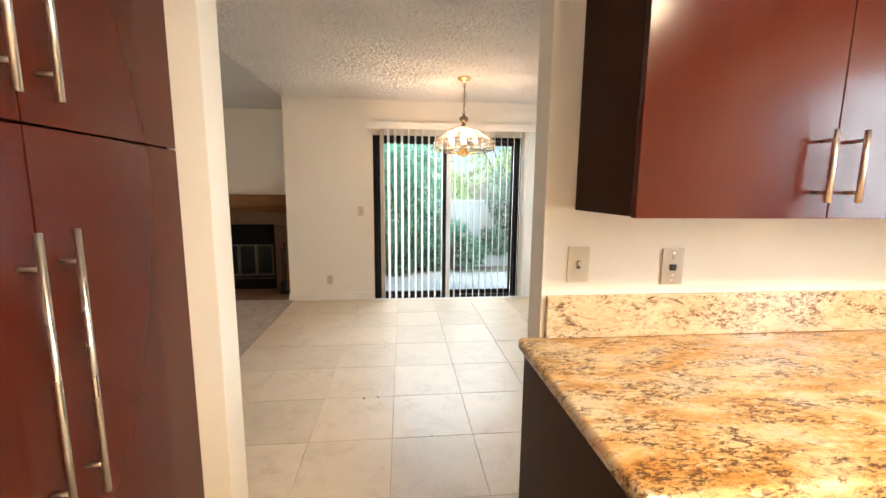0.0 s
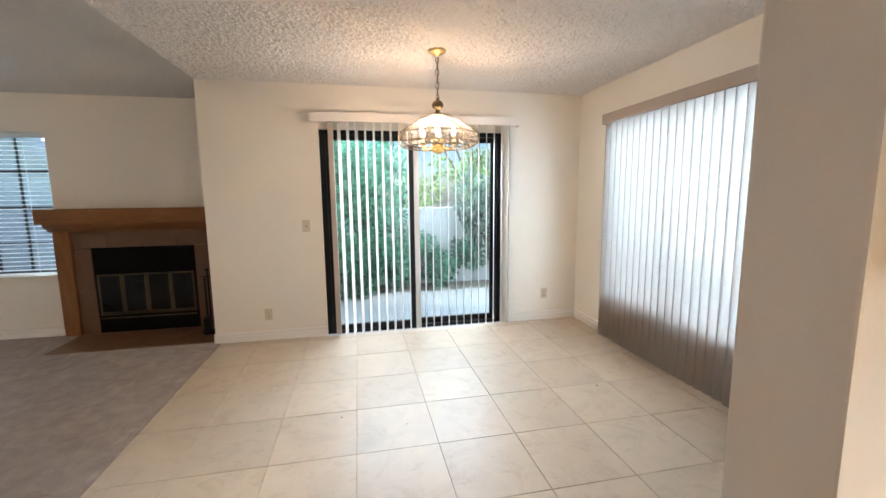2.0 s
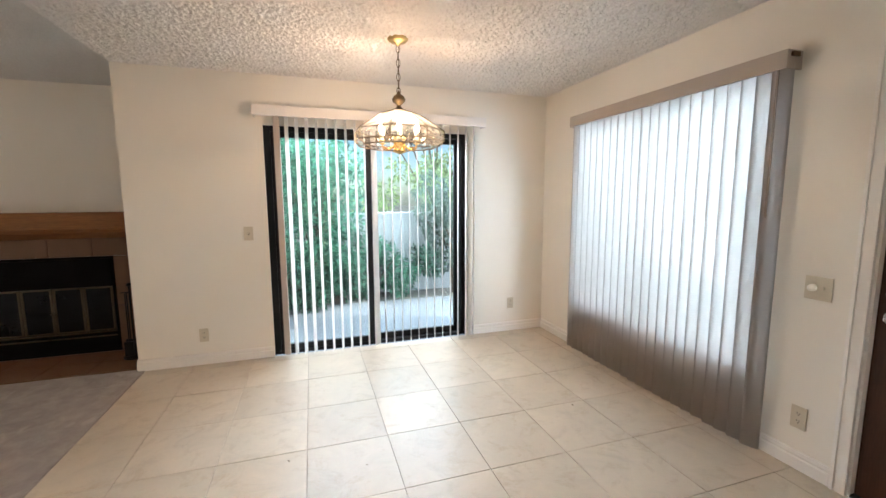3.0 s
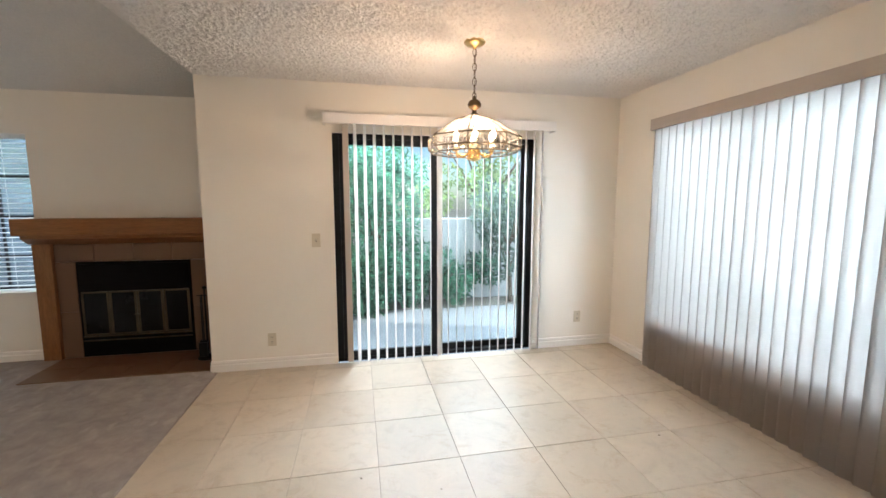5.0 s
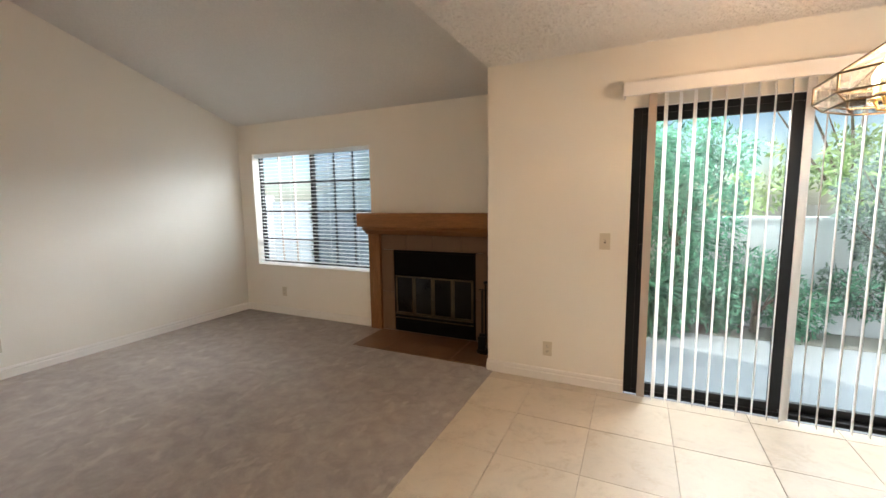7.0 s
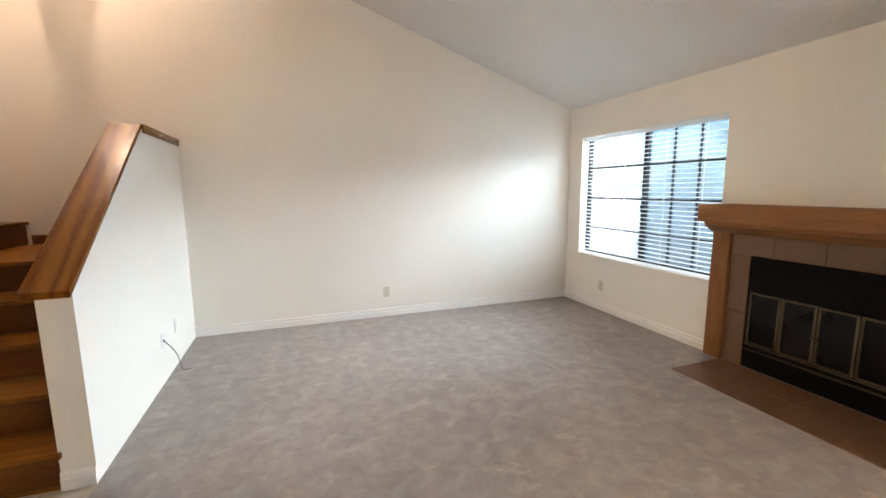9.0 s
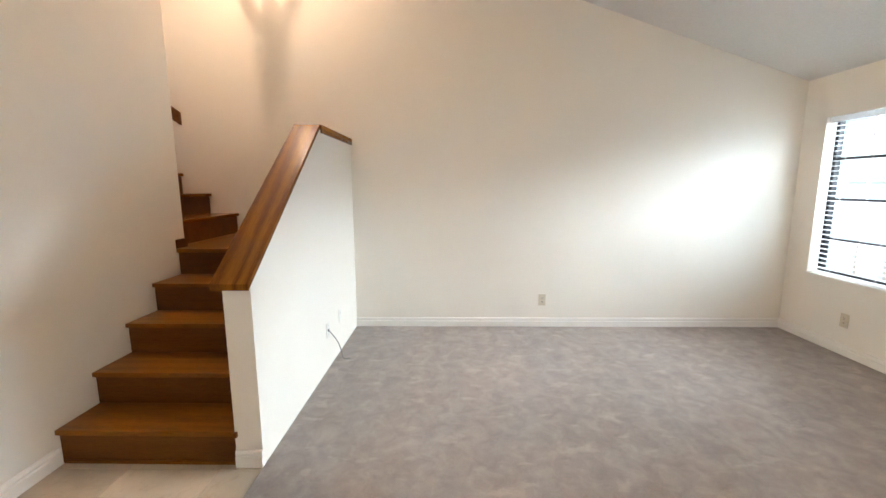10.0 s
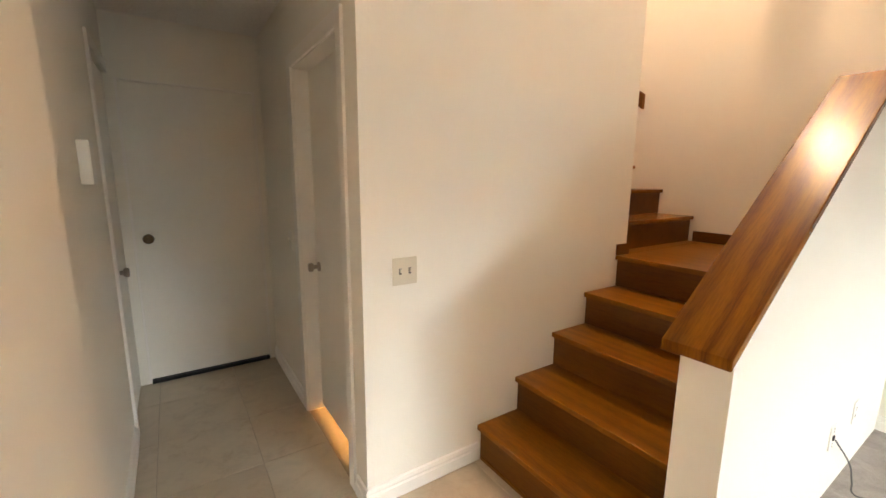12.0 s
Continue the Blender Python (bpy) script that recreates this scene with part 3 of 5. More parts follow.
# vertical blind over the patio door, vanes turned open
vb = thing("vertical_blind", (0.66, 4.94, 2.12), "open white vertical blind hanging before the patio door", "blind")
part("valance", bm_box((-0.352, 1.705, 4.885, 4.897, 2.085, 2.170), (-0.352, -0.340, 4.897, NY, 2.085, 2.170), (1.693, 1.705, 4.897, NY, 2.085, 2.170), bevel=0.002), M_VALW, vb, "white valance board")
part("headrail", bm_box((-0.33, 1.685, 4.925, 4.970, 2.095, 2.130), bevel=0.003), M_VALW, vb)


def vane(parent, x, y, z0, z1, turn, width, material, curve=0.006):
    """One curved hanging strip of a vertical blind, turned by degrees from lying along x."""
    bm = bmesh.new()
    n = 6
    c, s = math.cos(radians(turn)), math.sin(radians(turn))
    rows = []
    for z in (z0, z0 + 0.5 * (z1 - z0), z1):
        f = []
        for side in (0, 1):
            for k in range(n + 1):
                u = -0.5 + k / n
                a, b = u * width, curve * (1 - 4 * u * u) + side * 0.0012
                f.append(bm.verts.new((x + a * c - b * s, y + a * s + b * c, z)))
        rows.append(f)
    m = n + 1
    for lo, hi in zip(rows, rows[1:]):
        for side in (0, 1):
            for k in range(n):
                i = side * m + k
                bm.faces.new((lo[i], lo[i + 1], hi[i + 1], hi[i]))
        bm.faces.new((lo[0], lo[m], hi[m], hi[0]))
        bm.faces.new((lo[n], lo[m + n], hi[m + n], hi[n]))
    bmesh.ops.recalc_face_normals(bm, faces=bm.faces[:])
    return part("vane", bm, material, parent, smooth=True)


rng = random.Random(4)
for k in range(22):
    x = -0.098 + 0.081 * k
    turn = 74 + rng.uniform(-2.5, 2.5)
    if k == 9:
        turn = 46
    vane(vb, x, 4.947, 0.022 + rng.uniform(-0.003, 0.003), 2.10, turn, 0.089, M_VANE)
part("edge_vane", bm_box((-0.200, -0.152, 4.93, 4.99, 0.03, 2.10), bevel=0.002), M_VAL, vb, "grey stacked end vane")

# ---- east window ----
win = thing("window_east", (EX + 0.1, 3.575, 0.47), "white framed window behind the vertical blind", "window", kind="structure")
part("window_frame", bm_box((EX + 0.07, EX + 0.13, 2.78, 2.82, 0.47, 2.03), (EX + 0.07, EX + 0.13, 4.33, 4.37, 0.47, 2.03), (EX + 0.07, EX + 0.13, 2.82, 4.33, 0.47, 0.51), (EX + 0.07, EX + 0.13, 2.82, 4.33, 1.99, 2.03), (EX + 0.08, EX + 0.12, 3.555, 3.595, 0.51, 1.99)), M_BLACK, win)
for z in (0.88, 1.25, 1.62):
    part("glazing_bar", bm_box((EX + 0.09, EX + 0.11, 2.82, 3.555, z - 0.008, z + 0.008)), M_BLACK, win)
    part("glazing_bar", bm_box((EX + 0.09, EX + 0.11, 3.595, 4.33, z - 0.008, z + 0.008)), M_BLACK, win)
for y0, y1 in ((2.82, 3.555), (3.595, 4.33)):
    g = part("pane", bm_box((EX + 0.112, EX + 0.116, y0, y1, 0.51, 1.99)), M_GLASS, win)
    g.visible_shadow = False
part("window_sill", bm_box((EX - 0.0, EX + 0.069, 2.782, 4.368, 0.471, 0.484)), M_TRIM, win)

vb2 = thing("vertical_blind", (2.36, 3.55, 2.08), "closed grey-white woven vertical blind over the wide window", "blind")
part("valance", bm_box((2.322, 2.334, 2.655, 4.43, 2.035, 2.125), (2.334, EX, 2.655, 2.667, 2.035, 2.125), (2.334, EX, 4.418, 4.43, 2.035, 2.125), bevel=0.002), M_VAL, vb2, "grey fabric-faced valance board")
part("headrail", bm_box((2.345, 2.385, 2.66, 4.41, 2.055, 2.095), bevel=0.003), M_VALW, vb2)
for k in range(22):
    y = 4.365 - 0.0795 * k
    turn = 90 + 20 + rng.uniform(-2.5, 2.5)
    vane(vb2, 2.364, y, 0.013 + rng.uniform(-0.003, 0.003), 2.06, turn, 0.089, M_VANE2)
part("end_bracket", bm_box((2.345, 2.395, 2.643, 2.6545, 2.092, 2.114), bevel=0.002), M_DBRASS, vb2, "dark metal end bracket")
part("wand", bm_rod((2.335, 2.70, 1.30), (2.335, 2.70, 2.05), 0.005), M_VAL, vb2)

# ---- entry door ----
entry = thing("door_entry", (EX + 0.06, 1.83, 0), "dark brown panelled entry door, shut", "door", kind="structure")
leaf = part("door_leaf", bm_box((EX + 0.035, EX + 0.075, 1.385, 2.275, 0.012, 2.035), bevel=0.003), M_ENTRY, entry)
for z0, z1 in ((0.25, 0.85), (1.05, 1.90)):
    for y0, y1 in ((1.50, 1.78), (1.88, 2.16)):
        part("raised_panel", bm_box((EX + 0.026, EX + 0.036, y0, y1, z0, z1), bevel=0.004), M_ENTRY, leaf)
part("deadbolt", joined(bm_rod((EX + 0.034, 2.215, 0.985), (EX + 0.010, 2.215, 0.985), 0.032, 0.028, 20), bm_box((EX - 0.004, EX + 0.010, 2.209, 2.221, 0.968, 1.002), bevel=0.002)), M_CHROME, leaf, "chrome deadbolt turn")
part("lever_handle", joined(bm_rod((EX + 0.034, 2.215, 0.88), (EX + 0.018, 2.215, 0.88), 0.034, 0.031, 20), bm_rod((EX + 0.018, 2.215, 0.88), (EX - 0.02, 2.215, 0.88), 0.011), bm_box((EX - 0.030, EX - 0.014, 2.10, 2.225, 0.871, 0.889), bevel=0.004)), M_CHROME, leaf, "chrome lever handle")
part("frame", bm_box((EX + 0.003, EX + 0.15, 2.275, 2.2898, 0, 2.05), (EX + 0.003, EX + 0.15, 1.3702, 1.385, 0, 2.05), (EX + 0.003, EX + 0.15, 1.385, 2.275, 2.037, 2.05)), M_TRIM, entry)
part("casing", bm_box((EX - 0.016, EX + 0.002, 2.285, 2.350, 0, 2.10), (EX - 0.016, EX + 0.002, 1.31, 1.375, 0, 2.10), (EX - 0.016, EX + 0.002, 1.375, 2.285, 2.035, 2.10), (EX - 0.022, EX - 0.015, 2.330, 2.345, 0, 2.10), bevel=0.003), M_TRIM, entry)
part("threshold", bm_box((EX + 0.003, EX + 0.15, 1.385, 2.275, 0.0, 0.012)), M_DARK, entry)

# ---- living room window ----
W0, W1, Z0, Z1 = -4.70, -2.90, 0.64, 2.035
lw = thing("window_living", (-3.8, LNY + 0.1, Z0), "black framed sliding window with glazing bars", "window", kind="structure")
YF = LNY + 0.095
MX = -3.815
part("window_frame", bm_box((W0, W0 + 0.03, YF, YF + 0.05, Z0, Z1), (W1 - 0.03, W1, YF, YF + 0.05, Z0, Z1), (W0 + 0.03, W1 - 0.03, YF, YF + 0.05, Z0, Z0 + 0.03), (W0 + 0.03, W1 - 0.03, YF, YF + 0.05, Z1 - 0.03, Z1), (MX - 0.022, MX + 0.022, YF - 0.005, YF + 0.045, Z0 + 0.03, Z1 - 0.03), bevel=0.002), M_BLACK, lw)
for x0, x1 in ((W0 + 0.03, MX - 0.022), (MX + 0.022, W1 - 0.03)):
    for z in (0.955, 1.313, 1.672):
        part("glazing_bar", bm_box((x0, x1, YF + 0.012, YF + 0.032, z - 0.010, z + 0.010)), M_BLACK, lw)
    for x in (x0 + 0.30, x1 - 0.29):
        part("glazing_bar", bm_box((x - 0.008, x + 0.008, YF + 0.014, YF + 0.030, Z0 + 0.03, Z1 - 0.03)), M_BLACK if x0 > -4 else M_VAL, lw)
    g = part("pane", bm_box((x0, x1, YF + 0.034, YF + 0.038, Z0 + 0.03, Z1 - 0.03)), M_GLASS2, lw)
    g.visible_shadow = False
part("insect_screen", bm_box((MX + 0.022, W1 - 0.03, YF + 0.042, YF + 0.043, Z0 + 0.03, Z1 - 0.03)), M_SCREEN, lw, "grey insect screen")
part("window_latch", bm_box((MX - 0.03, MX - 0.005, YF - 0.012, YF - 0.004, 1.19, 1.26), bevel=0.003), M_BLACK, lw)
part("window_sill", bm_box((W0 - 0.01, W1 + 0.01, LNY - 0.022, YF - 0.002, Z0 - 0.018, Z0 + 0.001), bevel=0.004), M_TRIM, lw)

hb = thing("horizontal_blind", (-3.8, LNY + 0.05, Z1), "white horizontal slat blind, lowered with open slats", "blind")
part("headrail", bm_box((W0 + 0.01, W1 - 0.01, LNY + 0.02, LNY + 0.075, Z1 - 0.045, Z1 - 0.001), bevel=0.003), M_SLAT, hb)
part("bottom_rail", bm_box((W0 + 0.012, W1 - 0.012, LNY + 0.025, LNY + 0.070, Z0 + 0.006, Z0 + 0.020), bevel=0.003), M_SLAT, hb)
for k in range(30):
    z = Z0 + 0.052 + k * 0.0435
    bmx = bm_prism([(LNY + 0.026, z - 0.0015), (LNY + 0.047, z + 0.0025), (LNY + 0.069, z + 0.0005), (LNY + 0.069, z + 0.0025), (LNY + 0.047, z + 0.0050), (LNY + 0.026, z + 0.0008)], "x", W0 + 0.012, W1 - 0.012)
    part("slat", bmx, M_SLAT, hb)
for x in (W0 + 0.2, -4.1, -3.5, W1 - 0.2):
    part("ladder_cord", bm_box((x - 0.001, x + 0.001, LNY + 0.0235, LNY + 0.0255, Z0 + 0.02, Z1 - 0.05)), M_SLAT, hb)

# ---- fireplace ----
fp = thing("fireplace", (-2.1, LNY, 0), "oak mantel fireplace with tan tile surround and black glass doors", "fireplace")
OX0, OX1, OZ = -2.61, -1.66, 0.90
FY = 5.60
part("mantel_shelf", bm_box((-2.965, CX - 0.004, 5.445, LNY - 0.002, 1.155, 1.300), bevel=0.006), M_MANTEL, fp, "thick oak mantel beam")
part("mantel_moulding", bm_prism([(5.565, 1.07), (5.485, 1.125), (5.475, 1.155), (5.60, 1.155), (5.60, 1.07)], "x", -2.925, CX - 0.006), M_MANTEL, fp)
part("pilaster", bm_box((-2.905, -2.765, 5.565, LNY - 0.002, 0.008, 1.07), bevel=0.005), M_MANTELZ, fp)
part("pilaster", bm_box((-1.50, CX - 0.018, 5.565, LNY - 0.002, 0.008, 1.07), bevel=0.005), M_MANTELZ, fp)
for x0, x1, z0, z1 in ((-2.763, OX0, 0.01, 0.44), (-2.763, OX0, 0.444, 0.90), (OX1, -1.502, 0.01, 0.44), (OX1, -1.502, 0.444, 0.90),
                       (-2.763, -2.455, 0.904, 1.07), (-2.451, -2.135, 0.904, 1.07), (-2.131, -1.815, 0.904, 1.07), (-1.811, -1.502, 0.904, 1.07)):
    part("surround_tile", bm_box((x0, x1, FY, LNY - 0.002, z0, z1), bevel=0.002), M_FSLAB, fp)
part("firebox", bm_box((OX0, OX0 + 0.02, FY + 0.01, 6.15, 0.01, OZ), (OX1 - 0.02, OX1, FY + 0.01, 6.15, 0.01, OZ), (OX0 + 0.02, OX1 - 0.02, 6.13, 6.15, 0.01, OZ), (OX0 + 0.02, OX1 - 0.02, FY + 0.01, 6.13, OZ - 0.02, OZ), (OX0 + 0.02, OX1 - 0.02, FY + 0.01, 6.13, 0.01, 0.03)), M_SOOT, fp)
part("hood_panel", bm_box((OX0 + 0.021, OX1 - 0.021, FY - 0.004, FY + 0.02, 0.63, OZ - 0.021), bevel=0.003), M_SOOT, fp, "black metal hood above the doors")
part("grille_panel", bm_box((OX0 + 0.021, OX1 - 0.021, FY - 0.002, FY + 0.02, 0.031, 0.19), bevel=0.003), M_SOOT, fp)
for z in (0.165, 0.205):
    part("trim_bar", bm_box((OX0 + 0.022, OX1 - 0.022, FY - 0.014, FY - 0.005, z - 0.006, z + 0.006), bevel=0.002), M_DBRASS, fp, "tarnished brass trim bar")
fw = (OX1 - OX0 - 0.05) / 4
for k in range(4):
    x0 = OX0 + 0.025 + k * fw
    x1 = x0 + fw
    d = part("door_leaf", bm_box((x0 + 0.003, x0 + 0.020, FY - 0.010, FY + 0.006, 0.215, 0.625), (x1 - 0.020, x1 - 0.003, FY - 0.010, FY + 0.006, 0.215, 0.625), (x0 + 0.020, x1 - 0.020, FY - 0.010, FY + 0.006, 0.215, 0.228), (x0 + 0.020, x1 - 0.020, FY - 0.010, FY + 0.006, 0.610, 0.625), bevel=0.002), M_DBRASS, fp, "glass door with tarnished brass frame")
    part("pane", bm_box((x0 + 0.020, x1 - 0.020, FY - 0.002, FY + 0.002, 0.228, 0.610)), M_SMOKE, d, "dark smoked glass")
    if k in (1, 2):
        xk = x1 - 0.012 if k == 1 else x0 + 0.012
        part("knob", bm_lathe([(0.004, -0.006), (0.010, -0.004), (0.011, 0.004), (0.005, 0.008)], (xk, FY - 0.022, 0.40), 12), M_DBRASS, d)

hearth = thing("hearth", (-2.05, 5.30, 0), "brown tiled hearth laid flush before the fireplace", "hearth", kind="structure")
HW = (-1.352 + 2.76) / 4
for i in range(4):
    for j in range(2):
        x0, y0 = -2.76 + i * HW, 5.035 + j * 0.274
        part("tile", bm_box((x0 + 0.002, x0 + HW - 0.002, y0 + 0.002, y0 + 0.272, 0.0065, 0.014), bevel=0.0015), M_FTILE, hearth)

tools = thing("fireplace_tools", (-1.475, 5.36, 0.014), "black wrought iron fireplace tool set", "fire tools")
part("base", bm_lathe([(0.085, 0.0), (0.085, 0.012), (0.03, 0.024), (0.012, 0.03)], (-1.475, 5.36, 0.014)), M_BLACK, tools)
part("post", bm_rod((-1.475, 5.36, 0.03), (-1.475, 5.36, 0.66), 0.008), M_BLACK, tools)
part("ring", bm_lathe([(0.012, 0.0), (0.022, 0.012), (0.012, 0.03)], (-1.475, 5.36, 0.655)), M_BLACK, tools)
for a, nm in ((0.4, "poker"), (2.4, "shovel"), (4.3, "brush")):
    cx, cy = -1.475 + 0.05 * math.cos(a), 5.36 + 0.05 * math.sin(a)
    t = part(nm, bm_rod((cx, cy, 0.10), (cx, cy, 0.60), 0.005), M_BLACK, tools)
    w = 0.035 if nm != "poker" else 0.008
    part("tip", bm_box((cx - w, cx + w, cy - 0.012, cy + 0.012, 0.045, 0.17), bevel=0.004), M_BLACK, t)
part("hanger", bm_rod((-1.54, 5.36, 0.60), (-1.41, 5.36, 0.60), 0.005), M_BLACK, tools)

# ---- stairs ----
st = thing("staircase", (-2.8, 0.68, 0), "varnished oak staircase that turns at a landing", "stairs")
NOSE = [-2.78, -3.035, -3.31, -3.575, -3.86]
RISE = 0.197
for k in range(5):
    z = RISE * (k + 1)
    back = NOSE[k + 1] - 0.05 if k < 4 else WX + 0.002
    y_end = 1.158
    part("tread", bm_box((back, NOSE[k], SY + 0.002, y_end, z - 0.028, z), bevel=0.006), M_OAK, st)
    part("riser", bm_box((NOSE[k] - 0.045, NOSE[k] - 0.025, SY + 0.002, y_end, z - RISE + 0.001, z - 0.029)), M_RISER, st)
part("landing_edge", bm_box((WX + 0.002, -3.972, 0.112, SY + 0.0015, RISE * 5 - 0.028, RISE * 5)), M_OAK, st)
part("tread_return", bm_box((NOSE[0] - 0.05, NOSE[0] + 0.012, 1.1585, 1.175, RISE - 0.028, RISE), bevel=0.004), M_OAK, st)
part("shoe_moulding", bm_box((NOSE[0] - 0.024, NOSE[0] - 0.012, SY + 0.018, 1.157, 0.001, 0.018), bevel=0.004), M_OAK, st)
for k, y in enumerate((0.150, -0.112, -0.375, -0.64, -0.90, -1.16, -1.42)):
    z = RISE * (6 + k)
    part("tread", bm_box((WX + 0.002, -3.972, y - 0.312, y, z - 0.028, z), bevel=0.006), M_OAKX, st)
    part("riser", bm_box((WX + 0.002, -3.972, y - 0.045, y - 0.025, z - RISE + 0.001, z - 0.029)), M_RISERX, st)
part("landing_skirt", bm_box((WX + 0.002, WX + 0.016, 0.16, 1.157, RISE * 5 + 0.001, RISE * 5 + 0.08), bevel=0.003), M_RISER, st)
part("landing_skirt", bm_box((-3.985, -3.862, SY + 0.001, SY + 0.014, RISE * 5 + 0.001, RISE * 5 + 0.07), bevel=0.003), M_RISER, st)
structure("floor_upper", bm_box((WX, -3.972, -3.05, -1.70, 2.30, RISE * 12)), M_CARPET, "taupe carpeted floor at the stair head", "floor")

rail = thing("handrail", (WX + 0.07, -0.40, 2.10), "dark wooden handrail end on the upper stair wall", "handrail")
part("rail", bm_prism([(-0.31, 2.03), (-0.31, 2.15), (-1.70, 3.18), (-1.70, 3.07)], "x", WX + 0.05, WX + 0.095, 0.006), M_RISER, rail)
part("bracket", bm_rod((WX + 0.002, -0.55, 2.15), (WX + 0.06, -0.55, 2.20), 0.008), M_DBRASS, rail)

# hanging stairwell lamp
sl = thing("stairwell_lamp", (-4.58, 0.60, 3.60), "brass arm lamp hung in the stairwell, lit", "lamp")
part("stem", bm_rod((-4.58, 0.60, 3.70), (-4.58, 0.60, vault(0.60)), 0.005), M_BRASS, sl)
part("body", bm_lathe([(0.012, 0.0), (0.046, 0.01), (0.050, 0.08), (0.040, 0.12), (0.010, 0.15)], (-4.58, 0.60, 3.53)), M_BRASS, sl)
for s in (-1, 1):
    part("arm", joined(bm_rod((-4.58, 0.60 + s * 0.04, 3.64), (-4.58, 0.60 + s * 0.066, 3.70), 0.013), bm_rod((-4.58, 0.60 + s * 0.066, 3.69), (-4.58, 0.60 + s * 0.080, 3.84), 0.013, 0.010)), M_BRASS, sl)

# ---- hall doors ----
hd = thing("door_hall_end", (-1.73, HY - 0.02, 0), "closed white flush door at the end of the hall", "door", kind="structure")
lf = part("door_leaf", bm_box((-2.115, -1.335, HY - 0.05, HY - 0.012, 0.030, 2.045), bevel=0.003), M_DOOR, hd)
part("deadbolt", joined(bm_rod((-1.405, HY - 0.012, 1.03), (-1.405, HY + 0.010, 1.03), 0.034, 0.030, 20), bm_box((-1.410, -1.400, HY + 0.010, HY + 0.022, 1.015, 1.045), bevel=0.002)), M_DBRASS, lf, "dark bronze deadbolt")
part("frame", bm_box((-2.1295, -2.115, HY - 0.15, HY - 0.001, 0, 2.06), (-1.335, -1.3205, HY - 0.15, HY - 0.001, 0, 2.06), (-2.115, -1.335, HY - 0.15, HY - 0.001, 2.047, 2.06)), M_TRIM, hd)
part("threshold", bm_box((-2.115, -1.335, HY - 0.05, HY + 0.012, 0.0, 0.026), bevel=0.003), M_BLACK, hd, "black door sweep and threshold")

hd2 = thing("door_hall_side", (HX - 0.09, -0.345, 0), "closed white flush door with light showing beneath", "door", kind="structure")
lf = part("door_leaf", bm_box((HX - 0.118, HX - 0.083, -0.705, 0.017, 0.028, 2.035), bevel=0.003), M_DOOR, hd2)
part("frame", bm_box((HX - 0.12, HX + 0.001, -0.7195, -0.705, 0, 2.05), (HX - 0.12, HX + 0.001, 0.017, 0.0295, 0, 2.05), (HX - 0.12, HX + 0.001, -0.705, 0.017, 2.037, 2.05)), M_TRIM, hd2)
part("casing", bm_box((HX, HX + 0.014, -0.79, -0.715, 0, 2.11), (HX, HX + 0.014, 0.025, 0.085, 0, 2.11), (HX, HX + 0.014, -0.715, 0.025, 2.045, 2.11), bevel=0.003), M_TRIM, hd2)


def knob(parent, at, n, material):
    """A round knob on its rose, standing out along n."""
    a, d = Vector(at), Vector(n)
    bm = joined(bm_rod(a, a + d * 0.008, 0.030, 0.028, 18), bm_rod(a + d * 0.008, a + d * 0.035, 0.011, 0.013, 12), bm_rod(a + d * 0.035, a + d * 0.045, 0.018, 0.027, 18), bm_rod(a + d * 0.045, a + d * 0.062, 0.027, 0.024, 18))
    return part("door_knob", bm, material, parent, "satin nickel door knob", True)


knob(lf, (HX - 0.083, -0.645, 0.935), (1, 0, 0), M_JACK)

hd3 = thing("door_hall_east", (HLX + 0.03, -1.3, 0), "closed white flush closet door in the hall", "door", kind="structure")
lf = part("door_leaf", bm_box((HLX + 0.012, HLX + 0.05, -1.64, -0.995, 0.015, 2.065), bevel=0.003), M_DOOR, hd3)
part("casing", bm_box((HLX - 0.014, HLX + 0.0, -0.985, -0.925, 0, 2.14), (HLX - 0.014, HLX + 0.0, HY + 0.002, -0.985, 2.075, 2.14), bevel=0.003), M_TRIM, hd3)
knob(lf, (HLX + 0.012, -1.055, 0.93), (-1, 0, 0), M_JACK)
structure("wall_closet", bm_box((HLX + 0.06, HLX + 0.12, HY, -0.98, 0, 2.08)), M_WALL, "plain closet back wall", "wall")

# ---- switches and sockets ----


